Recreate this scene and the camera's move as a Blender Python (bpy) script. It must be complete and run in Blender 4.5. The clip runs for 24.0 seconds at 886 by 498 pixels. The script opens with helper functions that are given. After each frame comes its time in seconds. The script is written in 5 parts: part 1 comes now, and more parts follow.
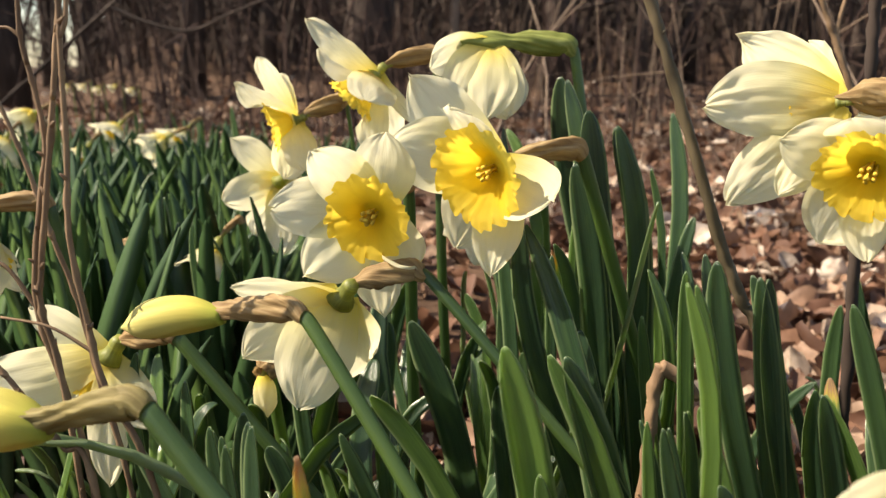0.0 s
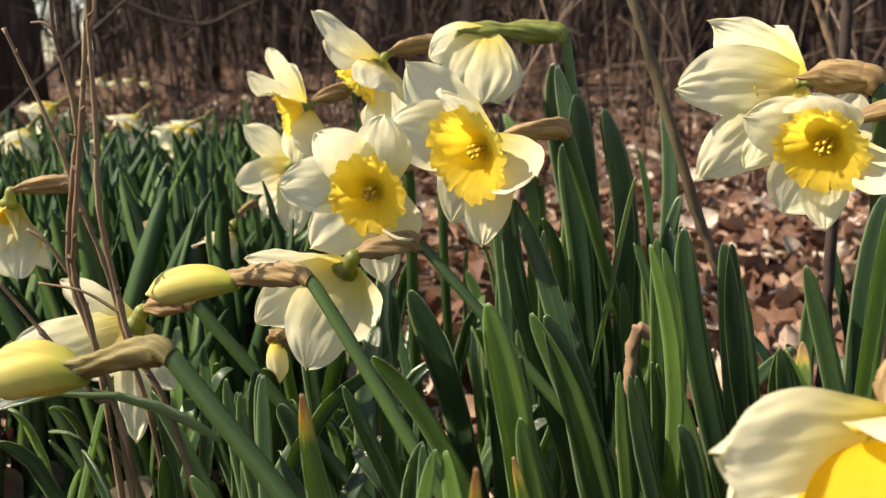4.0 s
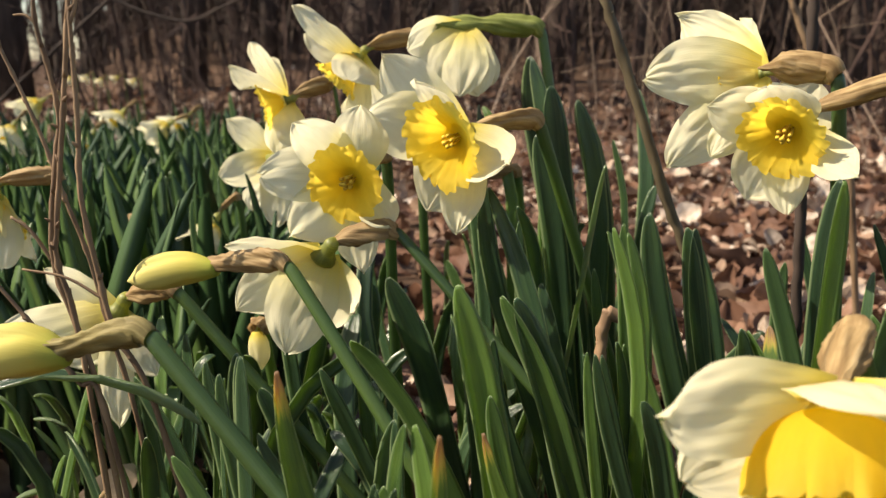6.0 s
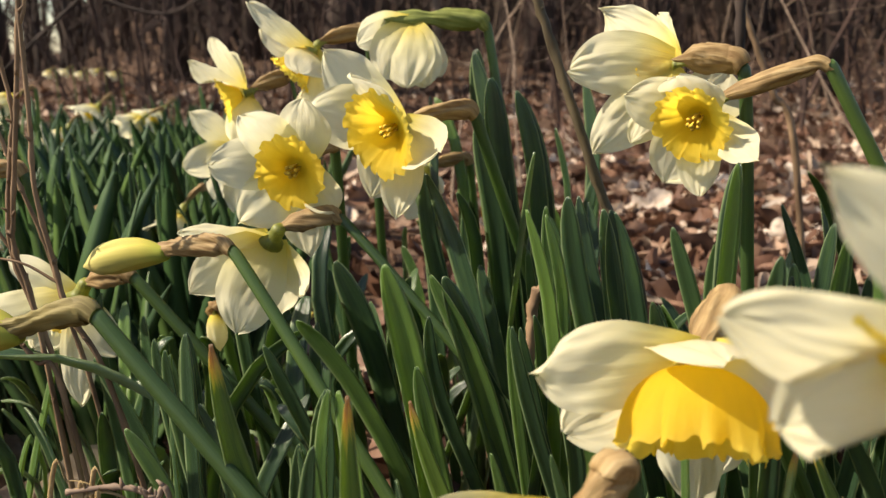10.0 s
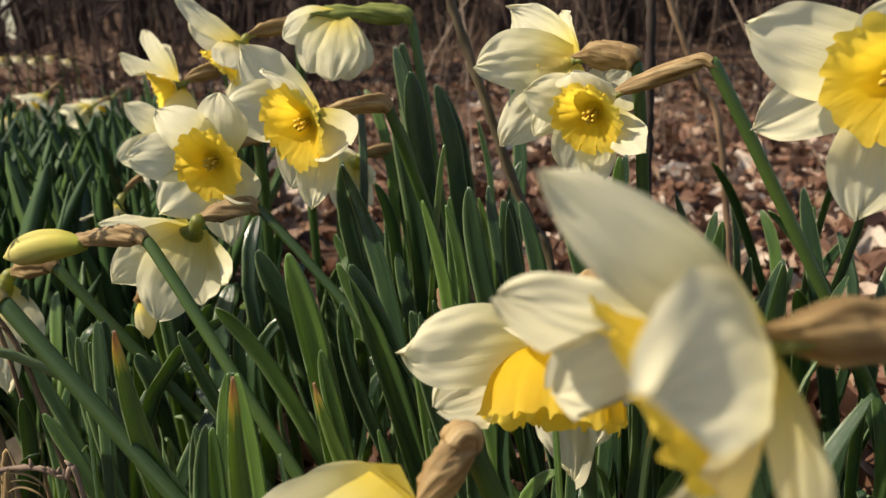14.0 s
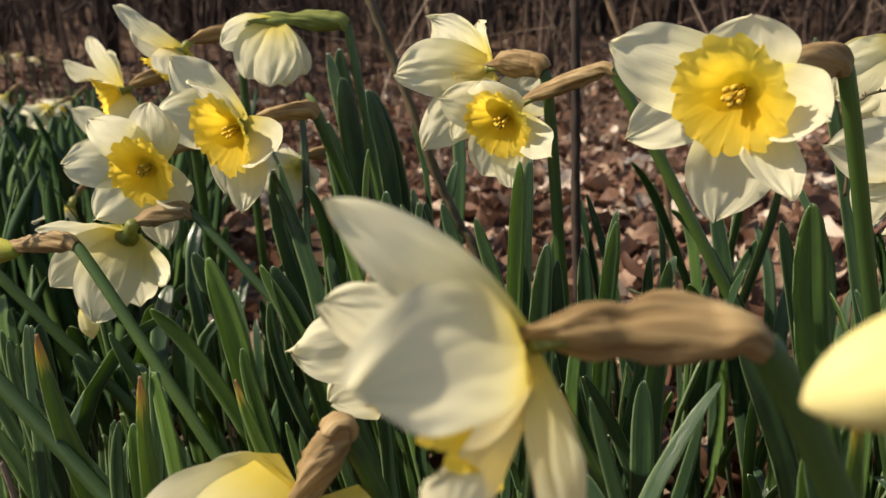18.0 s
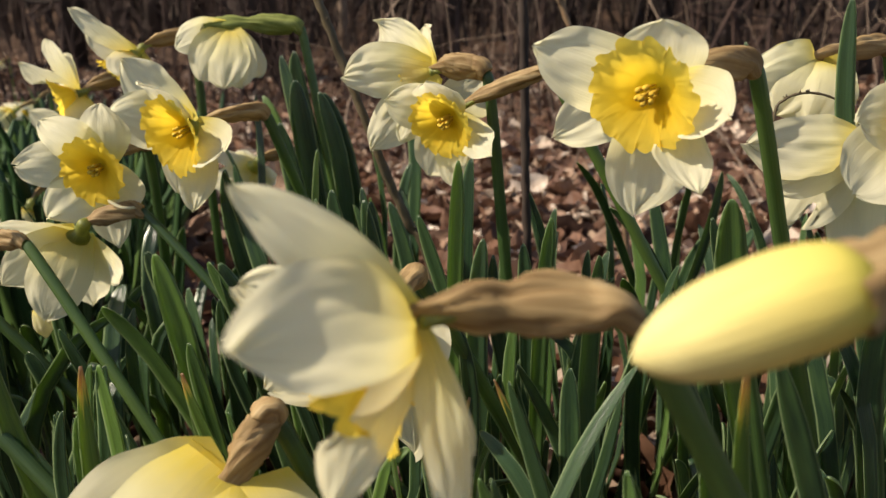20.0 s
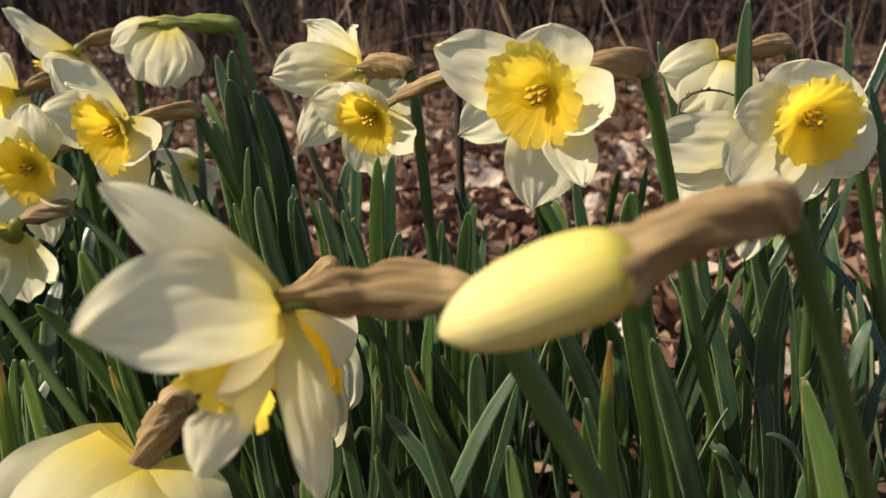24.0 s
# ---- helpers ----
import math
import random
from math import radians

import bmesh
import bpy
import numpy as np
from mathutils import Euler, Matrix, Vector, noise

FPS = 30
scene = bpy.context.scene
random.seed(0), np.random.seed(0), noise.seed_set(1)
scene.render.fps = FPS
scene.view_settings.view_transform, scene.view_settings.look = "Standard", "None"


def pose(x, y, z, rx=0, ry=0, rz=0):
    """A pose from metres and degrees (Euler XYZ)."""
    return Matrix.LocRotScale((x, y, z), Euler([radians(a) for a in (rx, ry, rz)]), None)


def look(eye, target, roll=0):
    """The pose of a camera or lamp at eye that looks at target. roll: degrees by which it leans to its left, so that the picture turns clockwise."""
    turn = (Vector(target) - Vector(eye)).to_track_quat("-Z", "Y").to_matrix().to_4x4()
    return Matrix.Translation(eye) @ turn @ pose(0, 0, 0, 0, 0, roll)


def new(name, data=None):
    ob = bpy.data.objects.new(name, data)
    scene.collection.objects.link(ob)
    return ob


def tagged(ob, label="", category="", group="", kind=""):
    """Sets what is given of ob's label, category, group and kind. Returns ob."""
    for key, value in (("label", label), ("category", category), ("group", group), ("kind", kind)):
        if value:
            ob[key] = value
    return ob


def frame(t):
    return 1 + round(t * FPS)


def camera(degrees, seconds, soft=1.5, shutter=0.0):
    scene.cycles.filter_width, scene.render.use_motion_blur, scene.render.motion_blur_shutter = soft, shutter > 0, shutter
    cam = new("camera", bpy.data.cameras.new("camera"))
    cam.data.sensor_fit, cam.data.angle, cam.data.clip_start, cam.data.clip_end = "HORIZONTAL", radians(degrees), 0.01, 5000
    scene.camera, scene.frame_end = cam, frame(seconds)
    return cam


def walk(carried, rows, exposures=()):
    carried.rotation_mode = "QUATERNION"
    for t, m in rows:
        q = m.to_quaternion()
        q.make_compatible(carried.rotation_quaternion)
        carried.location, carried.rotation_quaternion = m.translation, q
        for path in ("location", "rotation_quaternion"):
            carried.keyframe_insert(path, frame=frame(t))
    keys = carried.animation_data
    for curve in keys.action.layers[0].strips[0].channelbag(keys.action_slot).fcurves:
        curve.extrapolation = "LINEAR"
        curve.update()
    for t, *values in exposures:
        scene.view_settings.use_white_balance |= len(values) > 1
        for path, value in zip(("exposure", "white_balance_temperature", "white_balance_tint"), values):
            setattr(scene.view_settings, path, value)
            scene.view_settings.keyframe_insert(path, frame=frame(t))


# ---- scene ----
cam = camera(56.0, 24.0, 1.35)
cam.data.dof.use_dof, cam.data.dof.focus_distance, cam.data.dof.aperture_fstop = True, 0.45, 13.5
PATH = [
    (0, (0.0269, 0.0437, 0.4087), (-0.0404, 2.0047, 0.0218), 1.57),
    (0.5, (0.0303, 0.0411, 0.4072), (-0.0409, 2.0023, 0.0215), 1.51),
    (1, (0.0319, 0.0374, 0.4070), (-0.0360, 1.9981, 0.0181), 1.51),
    (1.5, (0.0318, 0.0305, 0.4078), (-0.0284, 1.9894, 0.0089), 1.56),
    (2, (0.0316, 0.0234, 0.4061), (-0.0323, 1.9819, 0.0059), 1.42),
    (2.5, (0.0317, 0.0176, 0.4062), (-0.0365, 1.9754, 0.0033), 1.48),
    (4.5, (0.0422, -0.0006, 0.4056), (-0.0637, 1.9535, -0.0068), 0.83),
    (5, (0.0431, -0.0043, 0.4032), (-0.0497, 1.9494, -0.0144), 0.96),
    (5.5, (0.0459, -0.0099, 0.4025), (-0.0415, 1.9454, -0.0089), 1.05),
    (6, (0.0491, -0.0107, 0.4028), (-0.0273, 1.9446, -0.0109), 0.87),
    (6.5, (0.0527, -0.0134, 0.4040), (-0.0102, 1.9424, -0.0097), 0.70),
    (7, (0.0576, -0.0145, 0.4034), (-0.0031, 1.9406, -0.0134), 0.41),
    (7.5, (0.0596, -0.0191, 0.4035), (0.0115, 1.9354, -0.0178), 0.54),
    (8, (0.0636, -0.0224, 0.4028), (0.0146, 1.9317, -0.0204), 0.60),
    (8.5, (0.0670, -0.0272, 0.4034), (0.0221, 1.9257, -0.0255), 0.71),
    (9, (0.0724, -0.0313, 0.4040), (0.0244, 1.9217, -0.0243), 0.64),
    (9.5, (0.0776, -0.0357, 0.4050), (0.0283, 1.9165, -0.0266), 0.42),
    (10, (0.0806, -0.0411, 0.4055), (0.0339, 1.9101, -0.0312), 0.32),
    (10.5, (0.0830, -0.0464, 0.4062), (0.0441, 1.9048, -0.0312), 0.46),
    (12.5, (0.1017, -0.0574, 0.4112), (0.0839, 1.8895, -0.0462), 0.10),
    (13, (0.1061, -0.0570, 0.4092), (0.1003, 1.8896, -0.0495), 0.32),
    (13.5, (0.1113, -0.0588, 0.4093), (0.1265, 1.8871, -0.0525), 0.40),
    (14, (0.1161, -0.0631, 0.4113), (0.1479, 1.8818, -0.0539), 0.43),
    (14.5, (0.1226, -0.0660, 0.4110), (0.1572, 1.8801, -0.0490), 0.16),
    (15, (0.1266, -0.0687, 0.4110), (0.1698, 1.8762, -0.0534), 0.07),
    (15.5, (0.1295, -0.0741, 0.4111), (0.1781, 1.8711, -0.0513), 0.16),
    (16, (0.1321, -0.0763, 0.4105), (0.1882, 1.8693, -0.0493), 0.27),
    (16.5, (0.1346, -0.0788, 0.4118), (0.2097, 1.8656, -0.0505), 0.54),
    (17, (0.1381, -0.0853, 0.4158), (0.2201, 1.8576, -0.0518), 0.40),
    (17.5, (0.1453, -0.0870, 0.4201), (0.2207, 1.8540, -0.0563), 0.14),
    (18, (0.1535, -0.0887, 0.4226), (0.2326, 1.8505, -0.0605), -0.08),
    (18.5, (0.1608, -0.0933, 0.4229), (0.2461, 1.8443, -0.0652), -0.03),
    (20.5, (0.1739, -0.1080, 0.4208), (0.3342, 1.8300, -0.0465), 0.15),
    (21, (0.1777, -0.1095, 0.4211), (0.3473, 1.8267, -0.0503), 0.11),
    (21.5, (0.1818, -0.1142, 0.4218), (0.3538, 1.8214, -0.0515), 0.07),
    (22, (0.1872, -0.1164, 0.4221), (0.3557, 1.8174, -0.0596), -0.07),
    (22.5, (0.1921, -0.1188, 0.4228), (0.3697, 1.8137, -0.0608), 0.02),
    (23, (0.1954, -0.1217, 0.4241), (0.3790, 1.8104, -0.0590), -0.12),
    (23.5, (0.1968, -0.1223, 0.4236), (0.4048, 1.8078, -0.0576), -0.01),
    (24, (0.1975, -0.1276, 0.4243), (0.4175, 1.8012, -0.0566), -0.01),
]
walk(cam, [(t, look(eye, target, roll)) for t, eye, target, roll in PATH], [(0.0, 1.22, 7450.0, 13.0), (8.0, 1.00, 7400.0, 12.5), (13.0, 0.90, 7300.0, 12.0), (14.2, 0.70, 7250.0, 11.5), (24.0, 0.66, 7200.0, 13.5)])


# ---- light ----
SUN_TO = Vector((-0.69, -0.08, 0.715)).normalized()
world = bpy.data.worlds.new("sky")
scene.world = world
world.use_nodes = True
wn = world.node_tree
sky = wn.nodes.new("ShaderNodeTexSky")
sky.sky_type, sky.sun_disc = "NISHITA", False
sky.sun_elevation = math.asin(SUN_TO.z)
sky.sun_rotation = math.atan2(SUN_TO.x, SUN_TO.y)
wn.links.new(sky.outputs[0], wn.nodes["Background"].inputs[0])
wn.nodes["Background"].inputs[1].default_value = 0.10
sun = new("sun", bpy.data.lights.new("sun", "SUN"))
sun.data.energy, sun.data.angle, sun.data.color = 4.7, radians(0.53), (1.0, 0.92, 0.80)
sun.matrix_basis = look((0, 0, 5), Vector((0, 0, 5)) - SUN_TO)


# ---- materials ----
def shader(name, rough=0.6, spec=0.4):
    m = bpy.data.materials.new(name)
    m.use_nodes = True
    p = m.node_tree.nodes["Principled BSDF"]
    p.inputs["Roughness"].default_value = rough
    p.inputs["Specular IOR Level"].default_value = spec
    return m, m.node_tree, p


def node(nt, kind, **given):
    n = nt.nodes.new("ShaderNode" + kind)
    for key, value in given.items():
        n.inputs[key.replace("_", " ")].default_value = value
    return n


def ramp(nt, fac, *stops):
    r = nt.nodes.new("ShaderNodeValToRGB")
    while len(r.color_ramp.elements) < len(stops):
        r.color_ramp.elements.new(0.5)
    for e, (at, c) in zip(r.color_ramp.elements, stops):
        e.position, e.color = at, (*c, 1)
    nt.links.new(fac, r.inputs[0])
    return r.outputs[0]


def mix(nt, fac, a, b, how="MIX"):
    n = nt.nodes.new("ShaderNodeMix")
    n.data_type, n.blend_type = "RGBA", how
    for socket, v in ((n.inputs[0], fac), (n.inputs[6], a), (n.inputs[7], b)):
        if isinstance(v, (int, float)):
            socket.default_value = v
        elif isinstance(v, tuple):
            socket.default_value = (*v, 1)
        else:
            nt.links.new(v, socket)
    return n.outputs[2]


def coords(nt, stretch=(1, 1, 1)):
    g = nt.nodes.new("ShaderNodeTexCoord")
    s = nt.nodes.new("ShaderNodeMapping")
    s.inputs["Scale"].default_value = stretch
    nt.links.new(g.outputs["Object"], s.inputs[0])
    return s.outputs[0]


def fuzz(nt, scale, stretch=(1, 1, 1), detail=4.0, at=None):
    n = node(nt, "TexNoise", Scale=scale, Detail=detail)
    nt.links.new(at or coords(nt, stretch), n.inputs["Vector"])
    return n.outputs[0]


def relief(nt, p, height, strength=0.3, distance=0.001):
    b = node(nt, "Bump", Strength=strength, Distance=distance)
    nt.links.new(height, b.inputs["Height"])
    nt.links.new(b.outputs[0], p.inputs["Normal"])
    return b.outputs[0]


def attr(nt, name):
    a = nt.nodes.new("ShaderNodeAttribute")
    a.attribute_name = name
    return a.outputs["Fac"]


def seethrough(nt, p, colour, amount, normal=None):
    """Thin living tissue: part of the light goes on through it."""
    t = nt.nodes.new("ShaderNodeBsdfTranslucent")
    m = node(nt, "MixShader", Fac=amount)
    nt.links.new(colour, t.inputs[0])
    if normal:
        nt.links.new(normal, t.inputs["Normal"])
    nt.links.new(p.outputs[0], m.inputs[1])
    nt.links.new(t.outputs[0], m.inputs[2])
    nt.links.new(m.outputs[0], nt.nodes["Material Output"].inputs[0])


def uv_noise(nt, scale, along, across, detail=3.0):
    """Noise drawn out along a petal or a leaf: its two own coordinates, and a start that differs from thing to thing."""
    c = nt.nodes.new("ShaderNodeCombineXYZ")
    for k, (name, factor) in enumerate((("along", along), ("across", across))):
        m = nt.nodes.new("ShaderNodeMath")
        m.operation = "MULTIPLY"
        m.inputs[1].default_value = factor
        nt.links.new(attr(nt, name), m.inputs[0])
        nt.links.new(m.outputs[0], c.inputs[k])
    o = nt.nodes.new("ShaderNodeObjectInfo")
    m = nt.nodes.new("ShaderNodeMath")
    m.operation = "MULTIPLY"
    m.inputs[1].default_value = 37.0
    nt.links.new(o.outputs["Random"], m.inputs[0])
    nt.links.new(m.outputs[0], c.inputs[2])
    return fuzz(nt, scale, at=c.outputs[0], detail=detail)


def petal_material(name, base, mid, tip, through_amount, vein=0.4, stops=(0.02, 0.30, 0.6)):
    m, nt, p = shader(name, 0.68, 0.16)
    c = ramp(nt, attr(nt, "along"), (stops[0], base), (stops[1], mid), (stops[2], tip))
    n = uv_noise(nt, 1.0, 3.0, 14.0)
    c = mix(nt, ramp(nt, n, (0.35, (0, 0, 0)), (0.75, (0.22, 0.22, 0.22))), c, tuple(0.86 * v for v in mid))
    nt.links.new(c, p.inputs["Base Color"])
    fine = uv_noise(nt, 1.0, 2.2, 22.0, 3.0)
    relief(nt, p, fine, vein, 0.0012)
    seethrough(nt, p, c, through_amount)
    return m


PETAL = petal_material("petal_cream", (0.78, 0.655, 0.125), (0.775, 0.735, 0.435), (0.785, 0.757, 0.55), 0.54, 0.26, (0.08, 0.40, 0.70))
CORONA = petal_material("corona_yellow", (0.96, 0.69, 0.055), (0.96, 0.70, 0.065), (0.96, 0.74, 0.12), 0.74, 0.5, (0.05, 0.5, 1.0))
BUD = petal_material("bud_yellow", (0.26, 0.30, 0.04), (0.46, 0.405, 0.085), (0.53, 0.475, 0.17), 0.16, 0.12, (0.0, 0.24, 0.75))
BUD_PALE = petal_material("bud_pale_yellow", (0.40, 0.37, 0.05), (0.62, 0.515, 0.135), (0.68, 0.60, 0.27), 0.16, 0.30, (0.0, 0.20, 0.80))


def green_material(name, dark, light, brown_tip=0.0, rough=0.42, margin=False):
    m, nt, p = shader(name, rough, 0.6)
    n = uv_noise(nt, 1.0, 6.0, 5.0)
    c = ramp(nt, n, (0.3, dark), (0.7, light))
    lines = uv_noise(nt, 1.0, 1.6, 26.0, 3.0)
    away = nt.nodes.new("ShaderNodeMath")
    away.operation = "ABSOLUTE"
    nt.links.new(attr(nt, "across"), away.inputs[0])
    c = mix(nt, ramp(nt, lines, (0.45, (0, 0, 0)), (0.70, (0.45, 0.45, 0.45))), c, tuple(min(1, 1.8 * v) for v in light))
    o = nt.nodes.new("ShaderNodeObjectInfo")
    c = mix(nt, 0.55, c, ramp(nt, o.outputs["Random"], (0.0, tuple(0.55 * v for v in dark)), (0.75, light), (1.0, (light[0] * 1.45, light[1] * 1.35, light[2] * 1.0))))
    patch = uv_noise(nt, 1.0, 7.0, 0.7, 2.0)
    c = mix(nt, ramp(nt, patch, (0.50, (0, 0, 0)), (0.70, (0.55, 0.55, 0.55))), c, (light[0] * 1.5, light[1] * 1.4, light[2] * 1.0))
    if margin:
        c = mix(nt, ramp(nt, away.outputs[0], (0.80, (0, 0, 0)), (0.93, (0.7, 0.7, 0.7)), (1.0, (0.7, 0.7, 0.7))), c, (0.24, 0.32, 0.17))
    if brown_tip:
        edge = nt.nodes.new("ShaderNodeMath")
        edge.operation = "MULTIPLY_ADD"
        nt.links.new(uv_noise(nt, 1.0, 7.0, 2.6, 4.0), edge.inputs[0])
        edge.inputs[1].default_value = brown_tip
        nt.links.new(attr(nt, "along"), edge.inputs[2])
        far_out = nt.nodes.new("ShaderNodeMath")
        far_out.operation = "MULTIPLY_ADD"
        nt.links.new(edge.outputs[0], far_out.inputs[0])
        far_out.inputs[1].default_value, far_out.inputs[2].default_value = 6.0, -5.55
        dry = ramp(nt, far_out.outputs[0], (0.40, (0, 0, 0)), (0.56, (1, 1, 1)))
        drier = ramp(nt, far_out.outputs[0], (0.44, (0.22, 0.27, 0.05)), (0.64, (0.38, 0.32, 0.08)), (0.82, (0.30, 0.19, 0.085)), (0.98, (0.17, 0.11, 0.07)))
        c = mix(nt, dry, c, drier)
    nt.links.new(c, p.inputs["Base Color"])
    relief(nt, p, lines, 0.38, 0.0008)
    seethrough(nt, p, mix(nt, 1.0, c, (2.6, 2.35, 1.05), "MULTIPLY"), 0.38)
    return m


LEAF = green_material("leaf_green", (0.014, 0.039, 0.020), (0.041, 0.084, 0.041), 0.0, 0.28, True)
# The tips are dry; the green below them is brightened to look sunlit.
LEAF_DRY = green_material("leaf_green_dry_tip", (0.046, 0.095, 0.026), (0.11, 0.185, 0.042), 0.16, 0.38, True)
# Lit copy of leaf_green: sunshine put into the colour of chosen leaves.
LEAF_SUNLIT = green_material("leaf_green_sunlit", (0.034, 0.082, 0.026), (0.089, 0.163, 0.048), 0.0, 0.30, True)
STEM = green_material("stem_green", (0.034, 0.078, 0.027), (0.070, 0.125, 0.038), 0.0, 0.36)
OVARY = green_material("ovary_green", (0.15, 0.19, 0.045), (0.27, 0.29, 0.075), 0.0, 0.48)


def dry_material(name, dark, light, scale=160.0, rough=0.75, through_amount=0.15, stretch=(1, 1, 1)):
    m, nt, p = shader(name, rough, 0.25)
    n = fuzz(nt, scale, stretch, 6.0)
    c = ramp(nt, n, (0.3, dark), (0.72, light))
    big = fuzz(nt, scale * 0.22, stretch, 2.0)
    c = mix(nt, ramp(nt, big, (0.4, (0, 0, 0)), (0.7, (0.5, 0.5, 0.5))), c, tuple(0.7 * v for v in dark))
    nt.links.new(c, p.inputs["Base Color"])
    relief(nt, p, n, 0.5, 0.0015)
    if through_amount:
        seethrough(nt, p, c, through_amount)
    return m



def spathe_material(name, dark, light, pale):
    """Dry papery sheath: streaks along it, darker blotches and thin pale edges."""
    m, nt, p = shader(name, 0.62, 0.3)
    streak = uv_noise(nt, 1.0, 2.2, 3.2, 5.0)
    c = ramp(nt, streak, (0.32, dark), (0.62, light), (0.78, pale))
    c = mix(nt, ramp(nt, fuzz(nt, 70.0, detail=4.0), (0.5, (0, 0, 0)), (0.72, (0.55, 0.55, 0.55))), c, tuple(0.7 * v for v in dark))
    nt.links.new(c, p.inputs["Base Color"])
    relief(nt, p, streak, 0.75, 0.0020)
    seethrough(nt, p, c, 0.36)
    return m


SPATHE = spathe_material("spathe_papery_brown", (0.25, 0.155, 0.066), (0.46, 0.325, 0.155), (0.60, 0.47, 0.27))
SPATHE_GREEN = spathe_material("spathe_greenish", (0.19, 0.23, 0.05), (0.33, 0.36, 0.11), (0.50, 0.50, 0.24))
SPATHE_OLIVE = spathe_material("spathe_olive_brown", (0.17, 0.135, 0.05), (0.33, 0.275, 0.11), (0.47, 0.42, 0.21))
ANTHER = dry_material("anther_brown", (0.50, 0.31, 0.03), (0.78, 0.55, 0.07), 400.0, 0.8, 0)
TWIG = dry_material("twig_bark", (0.11, 0.068, 0.040), (0.34, 0.225, 0.13), 90.0, 0.7, 0, (1, 1, 0.25))
TWIG_PALE = dry_material("twig_pale", (0.14, 0.095, 0.068), (0.31, 0.23, 0.165), 60.0, 0.7, 0, (1, 1, 0.3))
CANE = dry_material("cane_olive", (0.06, 0.046, 0.027), (0.14, 0.11, 0.065), 70.0, 0.6, 0, (1, 1, 0.2))
GRASS_DRY = dry_material("grass_withered", (0.30, 0.20, 0.09), (0.52, 0.38, 0.19), 120.0, 0.7, 0.2)
BARK = dry_material("bark_dark", (0.025, 0.018, 0.015), (0.082, 0.060, 0.048), 16.0, 0.9, 0, (1, 1, 0.22))
BRUSH = dry_material("brush_brown", (0.027, 0.016, 0.013), (0.080, 0.048, 0.037), 10.0, 0.85, 0, (1, 1, 0.3))


def litter_material(name, islands):
    m, nt, p = shader(name, 0.62, 0.35)
    if islands:
        g = nt.nodes.new("ShaderNodeNewGeometry")
        r = g.outputs["Random Per Island"]
    else:
        r = nt.nodes.new("ShaderNodeObjectInfo").outputs["Random"]
    c = ramp(nt, r, (0.0, (0.045, 0.022, 0.015)), (0.35, (0.13, 0.062, 0.037)), (0.66, (0.215, 0.115, 0.071)), (0.86, (0.39, 0.275, 0.19)), (1.0, (0.66, 0.57, 0.47)))
    n = fuzz(nt, 55.0, detail=5.0)
    c = mix(nt, ramp(nt, n, (0.42, (0, 0, 0)), (0.7, (0.6, 0.6, 0.6))), c, (0.085, 0.04, 0.022))
    nt.links.new(c, p.inputs["Base Color"])
    relief(nt, p, n, 0.4, 0.003)
    seethrough(nt, p, c, 0.18)
    return m


LITTER, LITTER_ONE = litter_material("litter_leaves", True), litter_material("litter_leaf", False)


def far_leaf_material():
    m, nt, p = shader("leaf_green_far", 0.38, 0.45)
    g = nt.nodes.new("ShaderNodeNewGeometry")
    c = ramp(nt, g.outputs["Random Per Island"], (0.0, (0.022, 0.056, 0.022)), (0.6, (0.052, 0.108, 0.036)), (1.0, (0.11, 0.19, 0.052)))
    n = fuzz(nt, 30.0, (1, 1, 0.2))
    c = mix(nt, ramp(nt, n, (0.4, (0, 0, 0)), (0.7, (0.4, 0.4, 0.4))), c, (0.05, 0.09, 0.035))
    nt.links.new(c, p.inputs["Base Color"])
    relief(nt, p, n, 0.3, 0.002)
    seethrough(nt, p, c, 0.32)
    return m


LEAF_FAR = far_leaf_material()


def soil_material():
    m, nt, p = shader("soil", 0.95, 0.15)
    a, b = fuzz(nt, 9.0, detail=8.0), fuzz(nt, 1.1, detail=3.0)
    c = ramp(nt, a, (0.3, (0.035, 0.021, 0.014)), (0.6, (0.11, 0.065, 0.042)), (0.8, (0.21, 0.14, 0.095)))
    c = mix(nt, ramp(nt, b, (0.35, (0, 0, 0)), (0.7, (0.5, 0.5, 0.5))), c, (0.06, 0.038, 0.024))
    nt.links.new(c, p.inputs["Base Color"])
    relief(nt, p, a, 0.8, 0.03)
    return m


SOIL = soil_material()


# ---- makers ----
def part(name, bm, material, parent, label=""):
    me = bpy.data.meshes.new(name)
    bm.to_mesh(me)
    bm.free()
    me.polygons.foreach_set("use_smooth", [True] * len(me.polygons))
    me.materials.append(material)
    ob = new(name, me)
    ob.parent = parent
    if label:
        tagged(ob, label)
    return ob


def thing(name, label, category, group="", at=(0, 0, 0), kind=""):
    e = new(name)
    e.empty_display_size = 0.02
    e.location = at
    return tagged(e, label, category, group, kind)


def layers(bm):
    return bm.verts.layers.float.new("along"), bm.verts.layers.float.new("across")


def grid(bm, rows, closed=False, cap=False):
    """Quads between rows of vertices."""
    for a, b in zip(rows, rows[1:]):
        n = len(a)
        for i in range(n if closed else n - 1):
            bm.faces.new((a[i], a[(i + 1) % n], b[(i + 1) % n], b[i]))
    if cap:
        bm.faces.new(rows[0][::-1])
        bm.faces.new(rows[-1])


